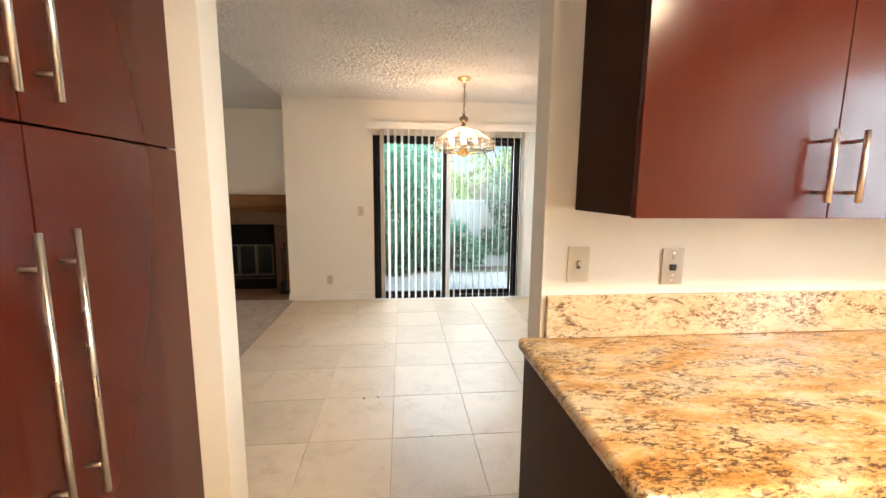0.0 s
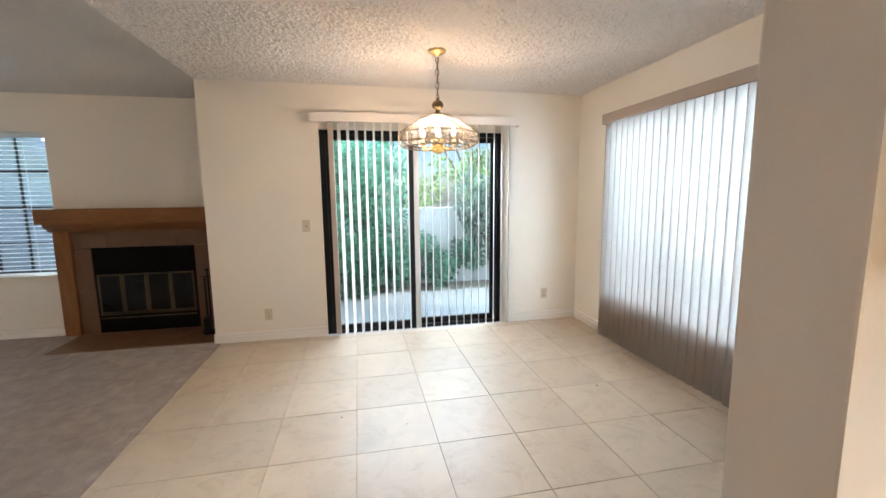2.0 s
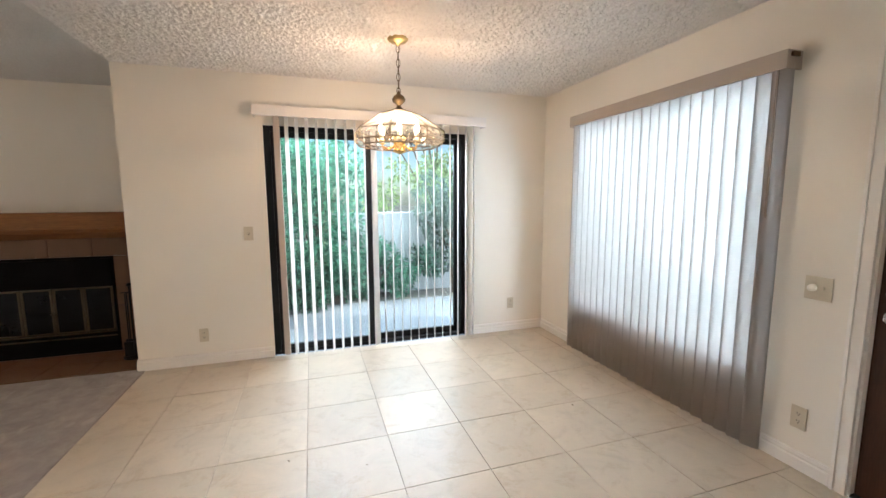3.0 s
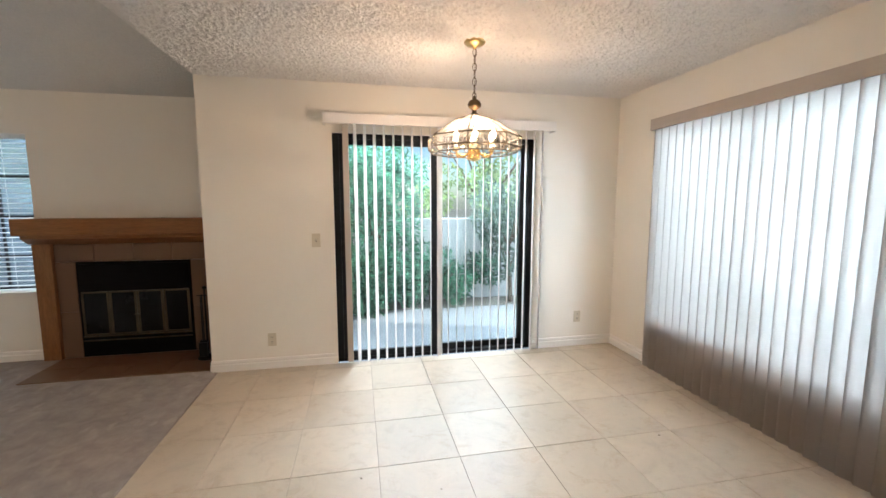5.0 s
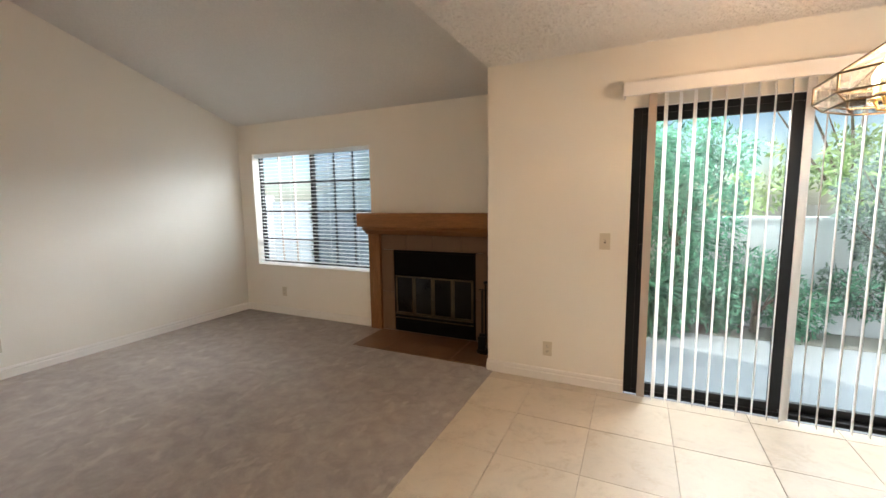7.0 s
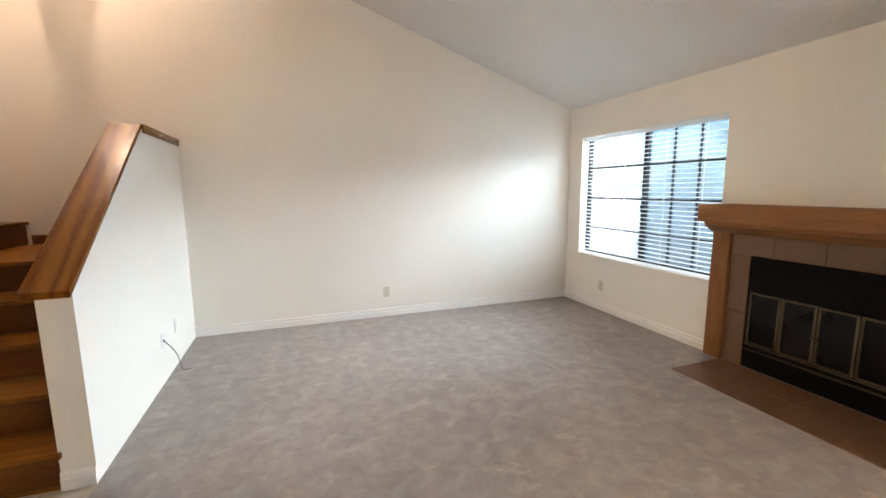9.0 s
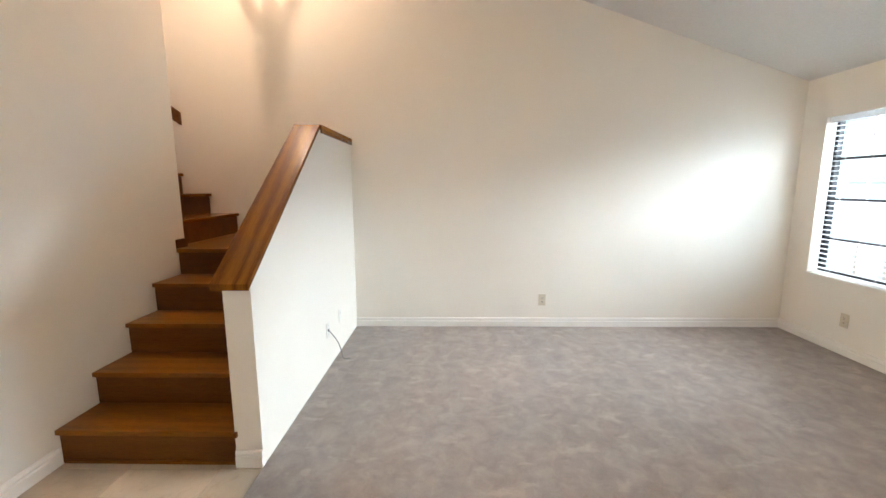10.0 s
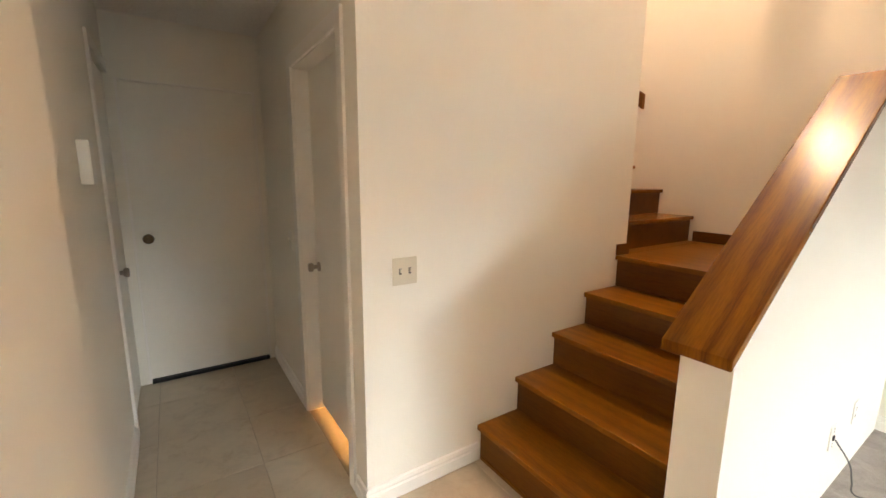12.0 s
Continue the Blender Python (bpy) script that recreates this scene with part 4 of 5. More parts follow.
def plate(name, at, n, w, h, material, label, cat, toggles=0, sockets=0, dimmer=False, jack=False):
    """A wall plate at a place, facing along n (one of the four ways)."""
    t = thing(name, at, label, cat)
    nx, ny = n
    ux, uy = -ny, nx

    def bx(u0, u1, z0, z1, d0, d1, bevel=0.0):
        xs = [at[0] + u * ux + d * nx for u in (u0, u1) for d in (d0, d1)]
        ys = [at[1] + u * uy + d * ny for u in (u0, u1) for d in (d0, d1)]
        return bm_box((min(xs), max(xs), min(ys), max(ys), at[2] + z0, at[2] + z1), bevel=bevel)

    part("cover", bx(-w / 2, w / 2, -h / 2, h / 2, 0.0005, 0.006, 0.002), material, t)
    offs = [0] if toggles + sockets + dimmer + jack <= 1 else [-0.023, 0.023]
    for k in range(toggles):
        u = offs[-1 - k]
        part("toggle_slot", bx(u - 0.006, u + 0.006, -0.013, 0.013, 0.006, 0.0068), M_DARK if not dimmer else material, t)
        part("toggle", bx(u - 0.004, u + 0.004, -0.004, 0.011, 0.0068, 0.016, 0.001), material, t)
    for k in range(sockets):
        for zz in (-0.020, 0.020):
            part("socket_face", bx(-0.017, 0.017, zz - 0.014, zz + 0.014, 0.006, 0.0075, 0.0005), material, t)
            for uu in (-0.006, 0.006):
                part("slot", bx(uu - 0.0012, uu + 0.0012, zz - 0.002, zz + 0.008, 0.0075, 0.0080), M_DARK, t)
            part("slot", bx(-0.0025, 0.0025, zz - 0.010, zz - 0.006, 0.0075, 0.0080), M_DARK, t)
    if dimmer:
        a = Vector((at[0] + offs[0] * ux + 0.006 * nx, at[1] + offs[0] * uy + 0.006 * ny, at[2]))
        part("dimmer_knob", bm_rod(a, a + Vector((nx, ny, 0)) * 0.018, 0.019, 0.016, 20), M_WPLATE, t, "white round dimmer knob", True)
    if jack:
        part("jack", bx(-0.010, 0.010, -0.012, 0.008, 0.006, 0.012, 0.001), M_DARK, t)
        for zz in (-0.045, -0.030, 0.030, 0.045):
            part("stud", bx(-0.004, 0.004, zz - 0.004, zz + 0.004, 0.006, 0.009, 0.001), M_CHROME, t)
    return t


IV = "ivory plastic toggle switch plate on the wall"
OU = "ivory plastic double socket plate low on the wall"
plate("light_switch", (-0.445, NY, 1.115), (0, -1), 0.072, 0.118, M_PLATE, IV, "switch", toggles=1)
plate("wall_socket", (-0.84, NY, 0.258), (0, -1), 0.070, 0.115, M_PLATE, OU, "socket", sockets=1)
plate("wall_socket", (2.05, NY, 0.302), (0, -1), 0.070, 0.115, M_PLATE, OU, "socket", sockets=1)
plate("dimmer_switch", (EX, 2.482, 0.960), (-1, 0), 0.116, 0.116, M_PLATE, "ivory plate with a dimmer knob and a toggle", "switch", toggles=1, dimmer=True)
plate("wall_socket", (EX, 2.507, 0.275), (-1, 0), 0.072, 0.118, M_PLATE, OU, "socket", sockets=1)
plate("wall_socket", (WX, 3.212, 0.288), (1, 0), 0.072, 0.118, M_PLATE, OU, "socket", sockets=1)
plate("wall_socket", (-4.27, LNY, 0.300), (0, -1), 0.072, 0.118, M_PLATE, OU, "socket", sockets=1)
plate("cable_outlet", (-3.95, 1.30, 0.320), (0, 1), 0.070, 0.115, M_WPLATE, "white cable outlet plate on the knee wall", "socket", jack=True)
plate("wall_socket", (-4.31, 1.30, 0.325), (0, 1), 0.070, 0.115, M_WPLATE, "white socket plate on the knee wall", "socket", sockets=1)
plate("light_switch", (-2.362, SY, 1.064), (0, 1), 0.116, 0.118, M_PLATE, "ivory double toggle switch plate beside the stairs", "switch", toggles=2)
plate("light_switch", (0.622, KS, 1.150), (0, -1), 0.072, 0.118, M_PLATE, "ivory toggle switch plate above the backsplash", "switch", toggles=1)
plate("phone_jack", (0.945, KS, 1.140), (0, -1), 0.074, 0.120, M_JACK, "brushed steel phone jack plate above the counter", "phone jack", jack=True)
plate("light_switch", (HX, -0.95, 1.06), (1, 0), 0.072, 0.118, M_WPLATE, "white switch plate on the hall wall", "switch", toggles=1)
ch = thing("door_chime", (HLX, -0.36, 1.50), "white plastic door chime box on the hall wall", "door chime")
part("cover", bm_box((HLX - 0.040, HLX - 0.0005, -0.41, -0.31, 1.42, 1.585), bevel=0.006), M_WPLATE, ch)

# loose cable
cab = bpy.data.curves.new("cable", "CURVE")
cab.dimensions, cab.bevel_depth, cab.bevel_resolution = "3D", 0.0035, 3
sp = cab.splines.new("BEZIER")
pts = [(-3.95, 1.316, 0.312), (-3.98, 1.365, 0.22), (-4.06, 1.375, 0.09), (-4.09, 1.385, 0.020), (-4.115, 1.43, 0.0135)]
sp.bezier_points.add(len(pts) - 1)
for bp, c in zip(sp.bezier_points, pts):
    bp.co, bp.handle_left_type, bp.handle_right_type = c, "AUTO", "AUTO"
cab.materials.append(M_CABLE)
tagged(new("coax_cable", cab), "loose grey coaxial cable hanging from the wall plate", "cable")

# ---- kitchen ----
PX = -0.573
pantry = thing("pantry_cabinet", (-0.86, 0.19, 0), "tall glossy mahogany pantry cabinet with steel bar handles", "cabinet")
part("carcass", bm_box((HLX + 0.125, PX - 0.024, -0.29, KS - 0.003, 0.0, 2.43)), M_CABIN, pantry)


def bar_handle(parent, p, q, out, stand=0.035, r=0.0062):
    """A round bar on two posts: p and q are its ends, out the way it stands off the door."""
    p, q, o = Vector(p), Vector(q), Vector(out)
    d = (q - p).normalized()
    L = (q - p).length
    inset = min(0.06, L * 0.14)
    h = part("bar_handle", bm_rod(p, q, r, n=16), M_STEEL, parent, "brushed steel bar handle", True)
    for a in (p + d * inset, q - d * inset):
        part("post", bm_rod(a - o * stand, a, r * 0.72, n=12), M_STEEL, h, smooth=True)


for y0, y1, side in ((0.6685, 1.141, -1), (0.192, 0.6655, 1)):
    for z0, z1, h0, h1 in ((0.10, 1.4865, 0.775, 1.308), (1.4915, 2.42, 1.532, 1.86)):
        d = part("door", bm_box((PX - 0.021, PX, y0, y1, z0, z1), bevel=0.0015), M_CAB, pantry)
        hy = 0.708 if side < 0 else 0.626
        bar_handle(d, (PX + 0.036, hy, h0), (PX + 0.036, hy, h1), (1, 0, 0))
d = part("door", bm_box((PX - 0.021, PX, -0.285, 0.1895, 0.10, 2.42), bevel=0.0015), M_CAB, pantry)
part("plinth", bm_box((PX - 0.08, PX - 0.03, -0.29, KS - 0.003, 0.0, 0.098)), M_CABIN, pantry)

for i, (x0, x1) in enumerate(((0.602, 1.592), (1.594, 2.42))):
    up = thing("wall_cabinet", ((x0 + x1) / 2, 0.97, 1.325), "glossy mahogany kitchen wall cabinet with steel bar handles", "cabinet", "kitchen wall cabinets")
    part("body", bm_box((x0, x1, 0.826, KS - 0.002, 1.325, 2.40), bevel=0.001), M_CABIN, up)
    mid = (x0 + x1) / 2
    for a, b, hx in ((x0, mid - 0.0015, mid - 0.040), (mid + 0.0015, x1, mid + 0.040)):
        d = part("door", bm_box((a, b, 0.804, 0.825, 1.322, 2.40), bevel=0.0015), M_CAB, up)
        bar_handle(d, (hx - 0.004, 0.768, 1.362), (hx - 0.004, 0.768, 1.530), (0, -1, 0))

for x0, x1 in ((0.475, 1.20), (1.202, 1.90), (1.902, 2.425)):
    lo = thing("base_cabinet", ((x0 + x1) / 2, 0.85, 0), "dark brown kitchen base cabinet under the granite", "cabinet", "kitchen base cabinets")
    part("body", bm_box((x0, x1, 0.490, KS - 0.003, 0.0, 0.868)), M_CABIN, lo)
    d = part("door", bm_box((x0 + 0.002, x1 - 0.002, 0.468, 0.489, 0.10, 0.862), bevel=0.0015), M_CAB, lo)
    bar_handle(d, (x0 + 0.06, 0.432, 0.62), (x0 + 0.06, 0.432, 0.80), (0, -1, 0))

ct = thing("countertop", (1.4, 0.83, 0.87), "polished gold granite countertop with rounded edge", "countertop")
bmc = bm_box((0.431, 2.428, 0.440, KS - 0.002, 0.869, 0.908))
outer = [e for e in bmc.edges if all(abs(v.co.x - 0.431) < 1e-5 for v in e.verts) or all(abs(v.co.y - 0.440) < 1e-5 for v in e.verts)]
bmesh.ops.bevel(bmc, geom=outer, offset=0.016, segments=5, profile=0.5, affect="EDGES")
part("slab", bmc, M_GRANITE, ct)
part("backsplash", bm_box((0.520, 2.426, KS - 0.022, KS - 0.0015, 0.910, 1.050), bevel=0.002), M_GRANITE2, ct, "gold granite upstand, coloured paler for the cooler light on it")
structure("kitchen_floor_trim", bm_box((0.455, 0.474, 0.505, KS - 0.004, 0.0, 0.868)), M_CABIN, "dark brown end panel of the base cabinets", "panel")

kw = thing("window_kitchen", (EX + 0.1, -0.32, 1.05), "white framed kitchen window", "window", kind="structure")
part("window_frame", bm_box((EX + 0.07, EX + 0.12, -0.95, -0.91, 1.05, 2.03), (EX + 0.07, EX + 0.12, 0.26, 0.30, 1.05, 2.03), (EX + 0.07, EX + 0.12, -0.91, 0.26, 1.05, 1.09), (EX + 0.07, EX + 0.12, -0.91, 0.26, 1.99, 2.03)), M_TRIM, kw)
g = part("pane", bm_box((EX + 0.09, EX + 0.095, -0.91, 0.26, 1.09, 1.99)), M_GLASS, kw)
g.visible_shadow = False

# ---- chandelier ----
LX, LY = 0.655, 3.93
lamp = thing("chandelier", (LX, LY, CEIL), "brass chandelier with clear glass shade and lit candle bulbs", "chandelier")
part("canopy", bm_lathe([(0.010, -0.048), (0.016, -0.034), (0.050, -0.026), (0.066, -0.012), (0.068, -0.001)], (LX, LY, CEIL), 32), M_BRASS, lamp, smooth=True)


def link(z, turned, h=0.052, w=0.012, r=0.0025):
    bm = bmesh.new()
    n, m = 16, 6
    rings = []
    for k in range(n):
        a = 2 * math.pi * k / n
        c = Vector((w * math.cos(a), 0, h / 2 * math.sin(a)))
        u = Vector((math.cos(a), 0, math.sin(a)))
        ring = []
        for j in range(m):
            b = 2 * math.pi * j / m
            p = c + u * r * math.cos(b) + Vector((0, 1, 0)) * r * math.sin(b)
            if turned:
                p = Vector((p.y, p.x, p.z))
            ring.append(bm.verts.new((LX + p.x, LY + p.y, z + p.z)))
        rings.append(ring)
    for k in range(n):
        for j in range(m):
            bm.faces.new((rings[k][j], rings[(k + 1) % n][j], rings[(k + 1) % n][(j + 1) % m], rings[k][(j + 1) % m]))
    bmesh.ops.recalc_face_normals(bm, faces=bm.faces[:])
    return bm


z = CEIL - 0.066
k = 0
while z > 2.10:
    part("chain_link", link(z, k % 2 == 1), M_DBRASS, lamp, smooth=True)
    z -= 0.0445
    k += 1
part("cord", bm_rod((LX + 0.003, LY, 2.09), (LX + 0.003, LY, CEIL - 0.03), 0.0022, n=8), M_DBRASS, lamp)
part("finial", bm_lathe([(0.006, 0.062), (0.010, 0.05), (0.012, 0.042), (0.034, 0.030), (0.044, 0.010), (0.040, -0.008), (0.020, -0.022), (0.013, -0.030), (0.018, -0.042), (0.034, -0.056), (0.036, -0.060)], (LX, LY, 2.048), 28), M_DBRASS, lamp, "dark brass turned finial", True)
RINGS = [(0.034, 1.988), (0.145, 1.950), (0.300, 1.848), (0.300, 1.782), (0.268, 1.752)]
shade = part("shade_cap", bm_lathe([(0.0345, 1.984), (0.036, 1.992), (0.030, 1.996)], (LX, LY, 0), 8), M_DBRASS, lamp)


def corner(r, z, k):
    a = 2 * math.pi * (k + 0.5) / 8
    return Vector((LX + r * math.cos(a), LY + r * math.sin(a), z))


for i, ((ra, za), (rb, zb)) in enumerate(zip(RINGS, RINGS[1:])):
    for k in range(8):
        a0, a1, b0, b1 = corner(ra, za, k), corner(ra, za, k + 1), corner(rb, zb, k), corner(rb, zb, k + 1)
        mid = (a0 + a1 + b0 + b1) / 4
        n = (a1 - a0).cross(b0 - a0).normalized()
        bm = bmesh.new()
        f = [mid + (p - mid) * 0.985 for p in (a0, a1, b1, b0)]
        t = [bm.verts.new(p + n * 0.0015) for p in f]
        u = [bm.verts.new(p - n * 0.0015) for p in f]
        bm.faces.new(t)
        bm.faces.new(u)
        for j in range(4):
            bm.faces.new((t[j], t[(j + 1) % 4], u[(j + 1) % 4], u[j]))
        bmesh.ops.recalc_face_normals(bm, faces=bm.faces[:])
        part("glass_panel", bm, M_FROST if i < 2 else M_LGLASS, shade, "clear bevelled glass panel")
for i, (ra, za) in enumerate(RINGS):
    if i == 0:
        continue
    for k in range(8):
        part("came_bar", bm_rod(corner(ra, za, k), corner(ra, za, k + 1), 0.0042, n=6), M_DBRASS, shade, "dark brass came")
for k in range(8):
    part("came_rib", joined(*[bm_rod(corner(ra, za, k), corner(rb, zb, k), 0.0040, n=6) for (ra, za), (rb, zb) in zip(RINGS, RINGS[1:])]), M_DBRASS, shade)
part("column", bm_lathe([(0.004, 1.70), (0.016, 1.706), (0.045, 1.716), (0.048, 1.722), (0.040, 1.730), (0.040, 1.800), (0.046, 1.806), (0.030, 1.815), (0.008, 1.83), (0.008, 1.985)], (LX, LY, 0), 24), M_GOLD, lamp, "polished brass centre column", True)
for k in range(6):
    a = 2 * math.pi * k / 6 + 0.3
    c, s = math.cos(a), math.sin(a)
    P = lambda r, zz: (LX + r * c, LY + r * s, zz)
    arm = part("arm", joined(bm_rod(P(0.040, 1.755), P(0.085, 1.732), 0.005, n=8), bm_rod(P(0.085, 1.732), P(0.125, 1.742), 0.005, n=8), bm_rod(P(0.125, 1.742), P(0.135, 1.775), 0.005, n=8), bm_lathe([(0.006, 0), (0.022, 0.006), (0.022, 0.010), (0.008, 0.010)], P(0.135, 1.772), 16)), M_GOLD, lamp)
    part("candle_sleeve", bm_lathe([(0.0105, 0.0), (0.0105, 0.052)], P(0.135, 1.782), 14), M_CANDLE, arm)
    bulb = part("bulb", bm_lathe([(0.006, 0.0), (0.0135, 0.012), (0.0155, 0.024), (0.011, 0.042), (0.004, 0.060), (0.001, 0.066)], P(0.135, 1.835), 14), M_BULB, arm, "lit flame-shaped bulb", True)
    bulb.visible_shadow = False
    if k % 2 == 0:
        point_lamp("chandelier_bulb_light", P(0.135, 1.86), CHAND, WARM, 0.015)

# ---- outdoors ----
FENCE_TOP = 1.42
structure("ground", bm_box((-60, 60, 5.8, 90, -0.4, -0.16), (-60, -5.15, -40, 5.8, -0.4, -0.16), (2.62, 60, -40, 5.8, -0.4, -0.16), (-5.15, 2.62, -40, -3.3, -0.4, -0.16)), M_LAWN, "bare pale ground round the house", "ground")
structure("patio", bm_box((-6.4, 5.5, 5.17, 7.0, -0.30, -0.07), bevel=0.01), M_CONC, "pale grey concrete patio slab", "patio")
structure("planting_bed", bm_box((-6.4, 5.5, 7.002, 7.52, -0.30, -0.068)), M_SOIL, "dark soil planting bed along the garden wall", "planting bed")
structure("wall_garden", bm_box((-8.0, 6.0, 7.55, 7.72, -0.3, 1.15), (-8.02, 6.02, 7.53, 7.74, 1.15, 1.19)), M_STUCCO, "low white stucco garden wall", "wall")
structure("wall_side_garden", bm_box((5.5, 5.67, -6.0, 7.52, -0.3, 1.9)), M_STUCCO, "white stucco side wall", "wall")
fence = thing("fence", (-5.2, 7.50, -0.07), "white painted board fence beyond the living room window", "fence", kind="structure")
for k in range(12):
    x = -7.9 + 0.42 * k
    part("board", bm_box((x + 0.004, x + 0.416, 7.485, 7.510, -0.06, FENCE_TOP), bevel=0.004), M_FENCE, fence)
part("rail", bm_box((-7.9, -2.86, 7.511, 7.546, 0.20, 0.29), (-7.9, -2.86, 7.511, 7.546, 1.0, 1.09)), M_FENCE, fence)
part("cap_rail", bm_box((-7.91, -2.85, 7.475, 7.520, FENCE_TOP + 0.001, FENCE_TOP + 0.026), bevel=0.004), M_FENCE, fence)
structure("wall_side_garden_west", bm_box((-6.6, -6.43, 1.0, 7.52, -0.3, 1.55)), M_STUCCO, "white stucco side wall", "wall")
# Unseen block, made wide and tall to keep sun off patio and east window.
structure("upper_storey_sun_block", bm_box((-1.1, 4.5, -2.75, 5.0, 2.52, 5.6)), M_STUCCO, "unseen white stucco upper storey block that shades patio and east window", "wall")


def leaves(name, parent, material, blobs, count, size, slim, droop, seed):
    """Many single leaves scattered in clumps; blobs are (x, y, z, rx, ry, rz)."""
    g = np.random.default_rng(seed)
    weights = np.array([b[3] * b[4] * b[5] for b in blobs]) ** (2 / 3)
    pick = g.choice(len(blobs), count, p=weights / weights.sum())
    B = np.array(blobs)[pick]
    d = g.normal(size=(count, 3))
    d /= np.linalg.norm(d, axis=1)[:, None]
    rad = g.uniform(0.45, 1.08, (count, 1)) ** 0.6
    c = B[:, :3] + d * rad * B[:, 3:]
    c += 0.10 * np.sin(c[:, [1, 2, 0]] * 9 + seed)
    along = d * 0.6 + g.normal(size=(count, 3)) * 0.6
    along[:, 2] -= droop
    along /= np.linalg.norm(along, axis=1)[:, None]
    side = np.cross(along, g.normal(size=(count, 3)))
    side /= np.linalg.norm(side, axis=1)[:, None] + 1e-9
    L = size * g.uniform(0.6, 1.3, (count, 1))
    up = np.cross(along, side)
    v = np.stack([c, c + along * L * 0.5 + side * L * slim, c + along * L + up * L * 0.12, c + along * L * 0.5 - side * L * slim], 1).reshape(-1, 3)
    f = [(4 * i, 4 * i + 1, 4 * i + 2, 4 * i + 3) for i in range(count)]
    me = bpy.data.meshes.new(name)
    me.from_pydata((v - np.array(root_place(parent))).tolist(), [], f)
    me.materials.append(material)
    ob = new(name, me)
    ob.parent = parent
    return ob


def limbs(parent, base, height, spread, n, r, seed):
    g = random.Random(seed)
    b = Vector(base)
    top = b + Vector((g.uniform(-0.1, 0.1), g.uniform(-0.1, 0.1), height * 0.55))
    part("trunk", bm_rod(b, top, r, r * 0.7, 10), M_BARK, parent, smooth=True)
    for k in range(n):
        a = 2 * math.pi * k / n + g.uniform(-0.4, 0.4)
        s = b.lerp(top, g.uniform(0.35, 1.0))
        m = s + Vector((math.cos(a) * spread * 0.5, math.sin(a) * spread * 0.5, height * g.uniform(0.15, 0.3)))
        e = m + Vector((math.cos(a) * spread * 0.4, math.sin(a) * spread * 0.4, height * g.uniform(0.12, 0.25)))
        part("limb", joined(bm_rod(s, m, r * 0.5, r * 0.3, 8), bm_rod(m, e, r * 0.3, r * 0.1, 8)), M_BARK, parent, smooth=True)


def blobs_in(box, n, r0, r1, seed):
    g = random.Random(seed)
    x0, x1, y0, y1, z0, z1 = box
    return [(g.uniform(x0, x1), g.uniform(y0, y1), g.uniform(z0, z1), *(g.uniform(r0, r1) for _ in range(3))) for _ in range(n)]


def shrub(name, label, base, box, n, r0, r1, count, size, slim, droop, material, seed, height, spread):
    t = thing(name, base, label, "tree" if "tree" in name else "shrub")
    limbs(t, base, height, spread, 7, 0.035 if "tree" not in name else 0.07, seed)
    leaves("crown", t, material, blobs_in(box, n, r0, r1, seed), count, size, slim, droop, seed)
    return t


shrub("shrub", "tall feathery dark green shrub beside the patio", (0.15, 7.15, -0.05), (-0.65, 0.55, 6.75, 7.35, 0.25, 2.3), 34, 0.16, 0.36, 15000, 0.10, 0.13, 0.25, M_LEAF, 11, 2.4, 0.5)
shrub("shrub", "low rounded dark green shrub against the garden wall", (0.95, 7.2, -0.05), (0.45, 1.75, 7.0, 7.4, 0.15, 0.75), 16, 0.14, 0.28, 8000, 0.075, 0.16, 0.1, M_LEAF, 12, 0.9, 0.5)
shrub("shrub", "loose grey-green shrub with thin stems by the wall", (2.15, 7.1, -0.05), (1.75, 2.7, 6.85, 7.4, 0.35, 1.75), 22, 0.10, 0.24, 6500, 0.065, 0.2, 0.1, M_LEAF3, 13, 1.7, 0.5)
shrub("shrub", "low spreading green shrub at the patio edge", (-0.1, 6.85, -0.07), (-0.75, 0.45, 6.55, 7.0, 0.10, 0.75), 18, 0.14, 0.28, 7000, 0.09, 0.14, 0.25, M_LEAF, 18, 0.8, 0.4)
shrub("tree", "bright green tree behind the garden wall", (-0.9, 10.4, -0.16), (-2.6, 0.3, 9.6, 11.2, 1.0, 2.5), 20, 0.22, 0.42, 4200, 0.14, 0.16, 0.2, M_LEAF, 14, 4.4, 1.4)
shrub("tree", "yellow-green tree behind the garden wall", (3.1, 11.5, -0.16), (1.3, 4.8, 10.4, 12.6, 1.2, 2.35), 20, 0.22, 0.42, 4000, 0.15, 0.18, 0.2, M_LEAF2, 15, 4.6, 1.6)
shrub("tree", "yellow-green tree beyond the side garden", (-6.2, 14.4, -0.16), (-9.2, -3.4, 13.4, 15.4, 1.0, 2.6), 24, 0.25, 0.5, 6000, 0.15, 0.18, 0.2, M_LEAF2, 16, 4.4, 1.6)
shrub("shrub", "grey-green shrub outside the living room window", (-4.3, 7.15, -0.05), (-4.85, -3.75, 6.9, 7.3, 0.2, 1.6), 22, 0.14, 0.28, 8000, 0.08, 0.18, 0.1, M_LEAF3, 17, 1.7, 0.5)
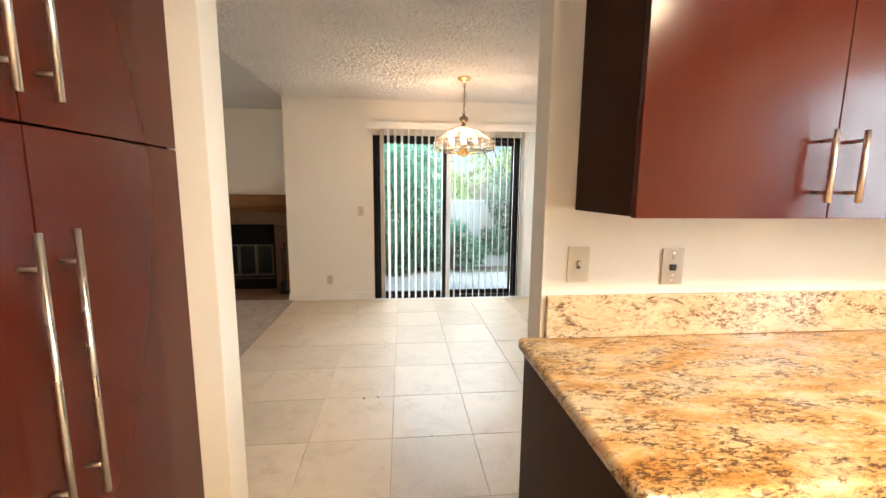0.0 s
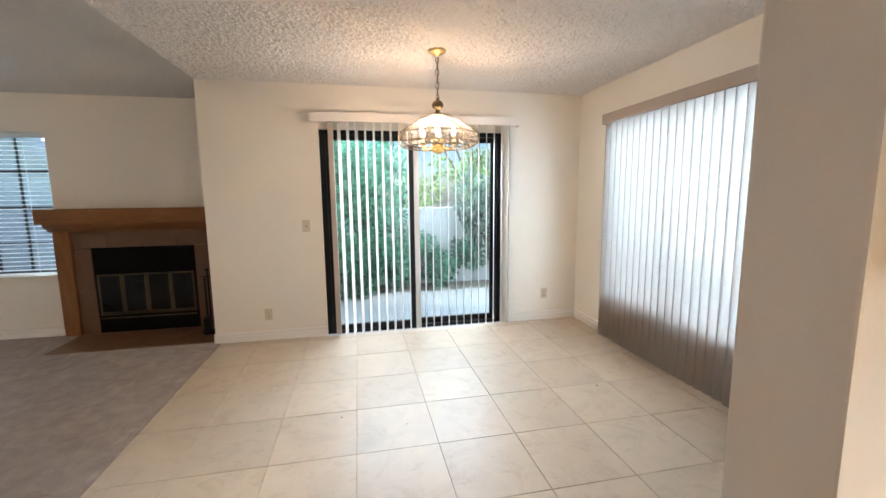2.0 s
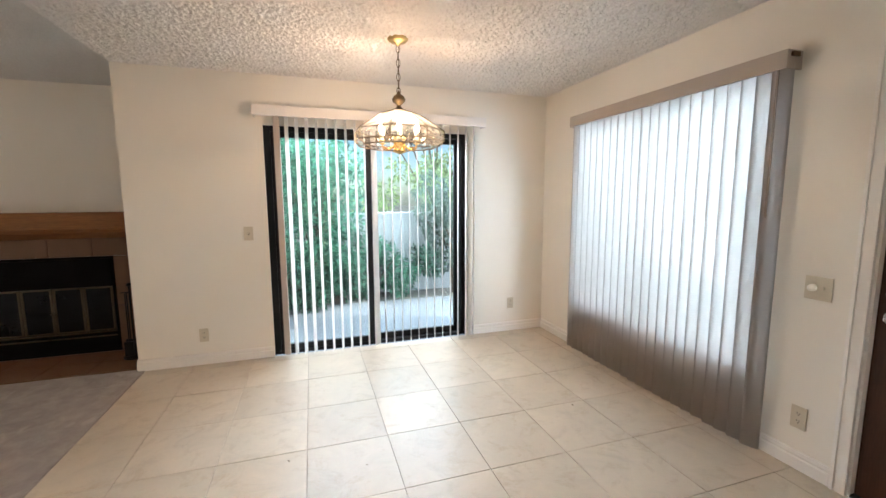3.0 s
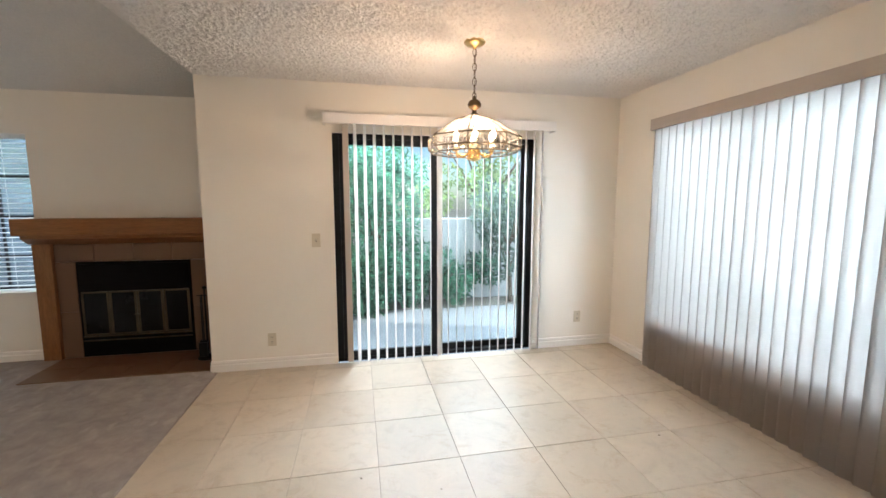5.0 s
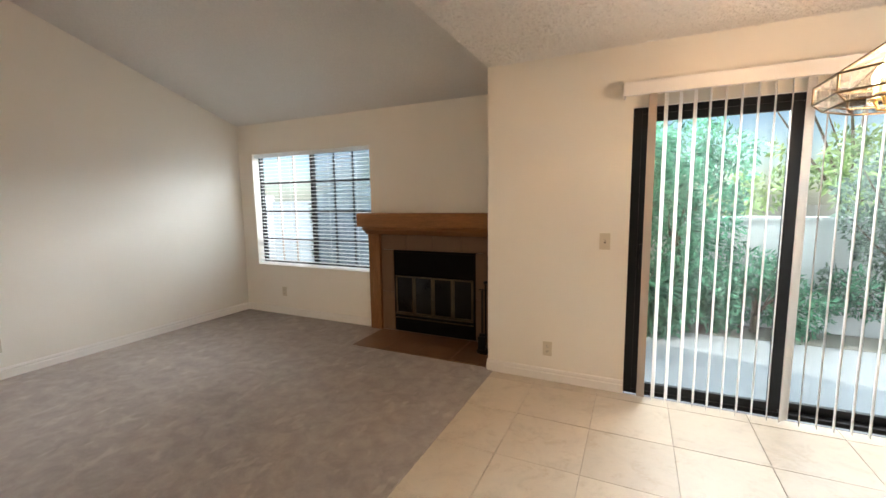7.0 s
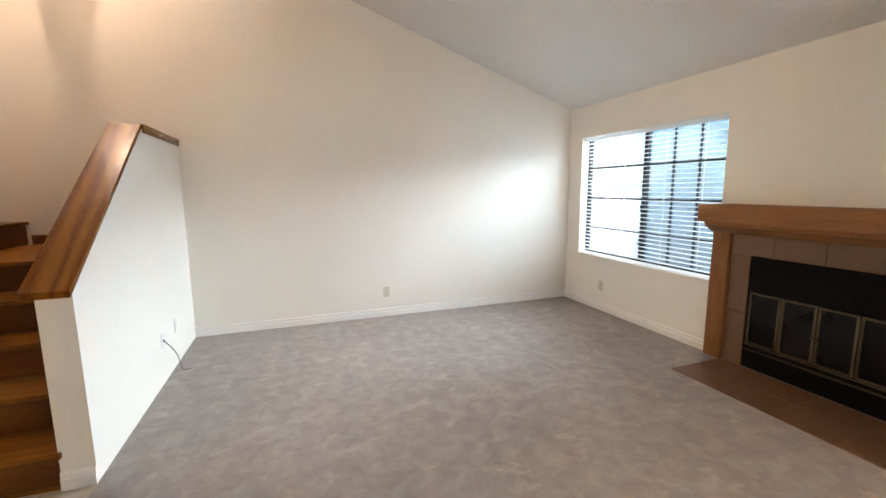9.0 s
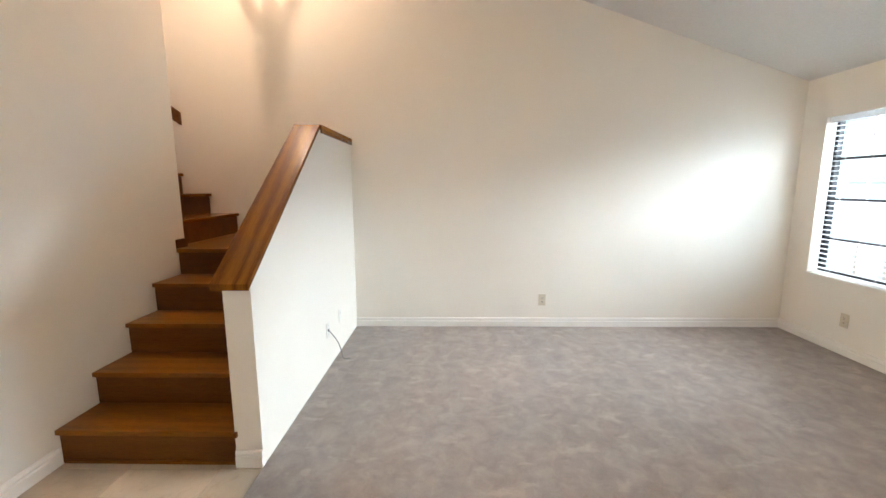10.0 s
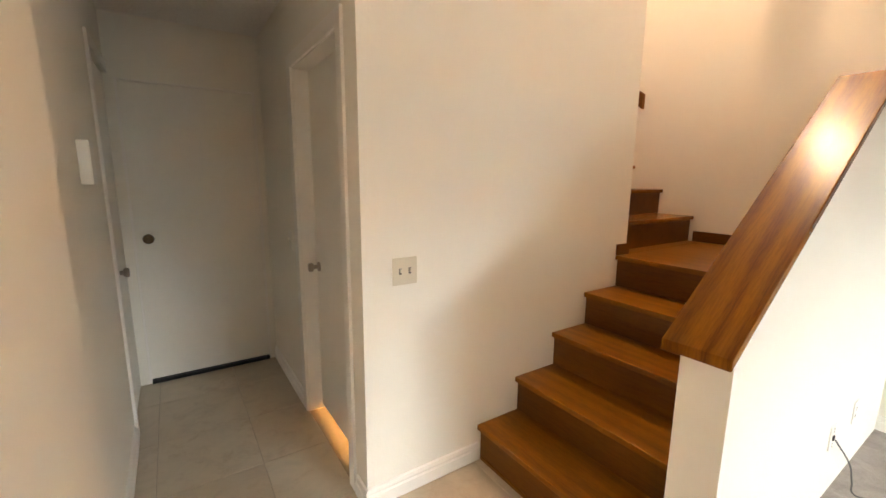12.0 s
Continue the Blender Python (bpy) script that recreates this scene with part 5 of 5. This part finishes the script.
# ---- crumbs on the floor ----
for x, y, r in ((-0.098, 3.384, 0.009), (-0.20, 2.49, 0.016), (-0.11, 2.50, 0.012), (0.22, 2.03, 0.008), (1.72, 3.42, 0.010), (0.30, 3.22, 0.006)):
    bm = bmesh.new()
    bmesh.ops.create_icosphere(bm, subdivisions=1, radius=r, matrix=Matrix.Translation((x, y, 0.002)) @ Matrix.Rotation(x * 9, 4, "Z") @ Matrix.Diagonal((1.0, 0.55, 0.16, 1)))
    solid("dry_leaf_crumb", bm, M_BARK, "small dry brown leaf crumb on the tiles", "debris", group="crumbs on the floor")

# ---- floor tiles ----
floor_ob = bpy.data.objects["floor"]
TX, TY, TX0, TY0 = 0.4585, 0.4765, -0.004, 3.938
G = 0.0026
tile_meshes = {}


def tile_mesh(w, h):
    key = (round(w, 3), round(h, 3))
    if key not in tile_meshes:
        bm = bm_box((-w / 2, w / 2, -h / 2, h / 2, -0.0058, 0.0))
        top = [e for e in bm.edges if all(v.co.z > -0.001 for v in e.verts)]
        bmesh.ops.bevel(bm, geom=top, offset=0.0012, segments=1, affect="EDGES")
        tile_meshes[key] = mesh_of("tile", bm, M_TILE)
    return tile_meshes[key]


def lay_tiles(X0, X1, Y0, Y1):
    for i in range(math.floor((X0 - TX0) / TX), math.ceil((X1 - TX0) / TX)):
        for j in range(math.floor((Y0 - TY0) / TY), math.ceil((Y1 - TY0) / TY)):
            x0, x1 = max(X0, TX0 + i * TX + G / 2), min(X1, TX0 + (i + 1) * TX - G / 2)
            y0, y1 = max(Y0, TY0 + j * TY + G / 2), min(Y1, TY0 + (j + 1) * TY - G / 2)
            if x1 - x0 < 0.02 or y1 - y0 < 0.02:
                continue
            ob = new("tile", tile_mesh(x1 - x0, y1 - y0))
            ob.parent = floor_ob
            ob.location = ((x0 + x1) / 2, (y0 + y1) / 2, rng.uniform(-0.0006, 0.0006))
            ob.rotation_euler = (rng.uniform(-0.0005, 0.0005), rng.uniform(-0.0005, 0.0005), 0)


lay_tiles(CX + 0.043, EX, -2.6, NY)
lay_tiles(-2.83, CX + 0.039, 0.22, 1.298)
lay_tiles(HX, HLX, HY, 0.2165)
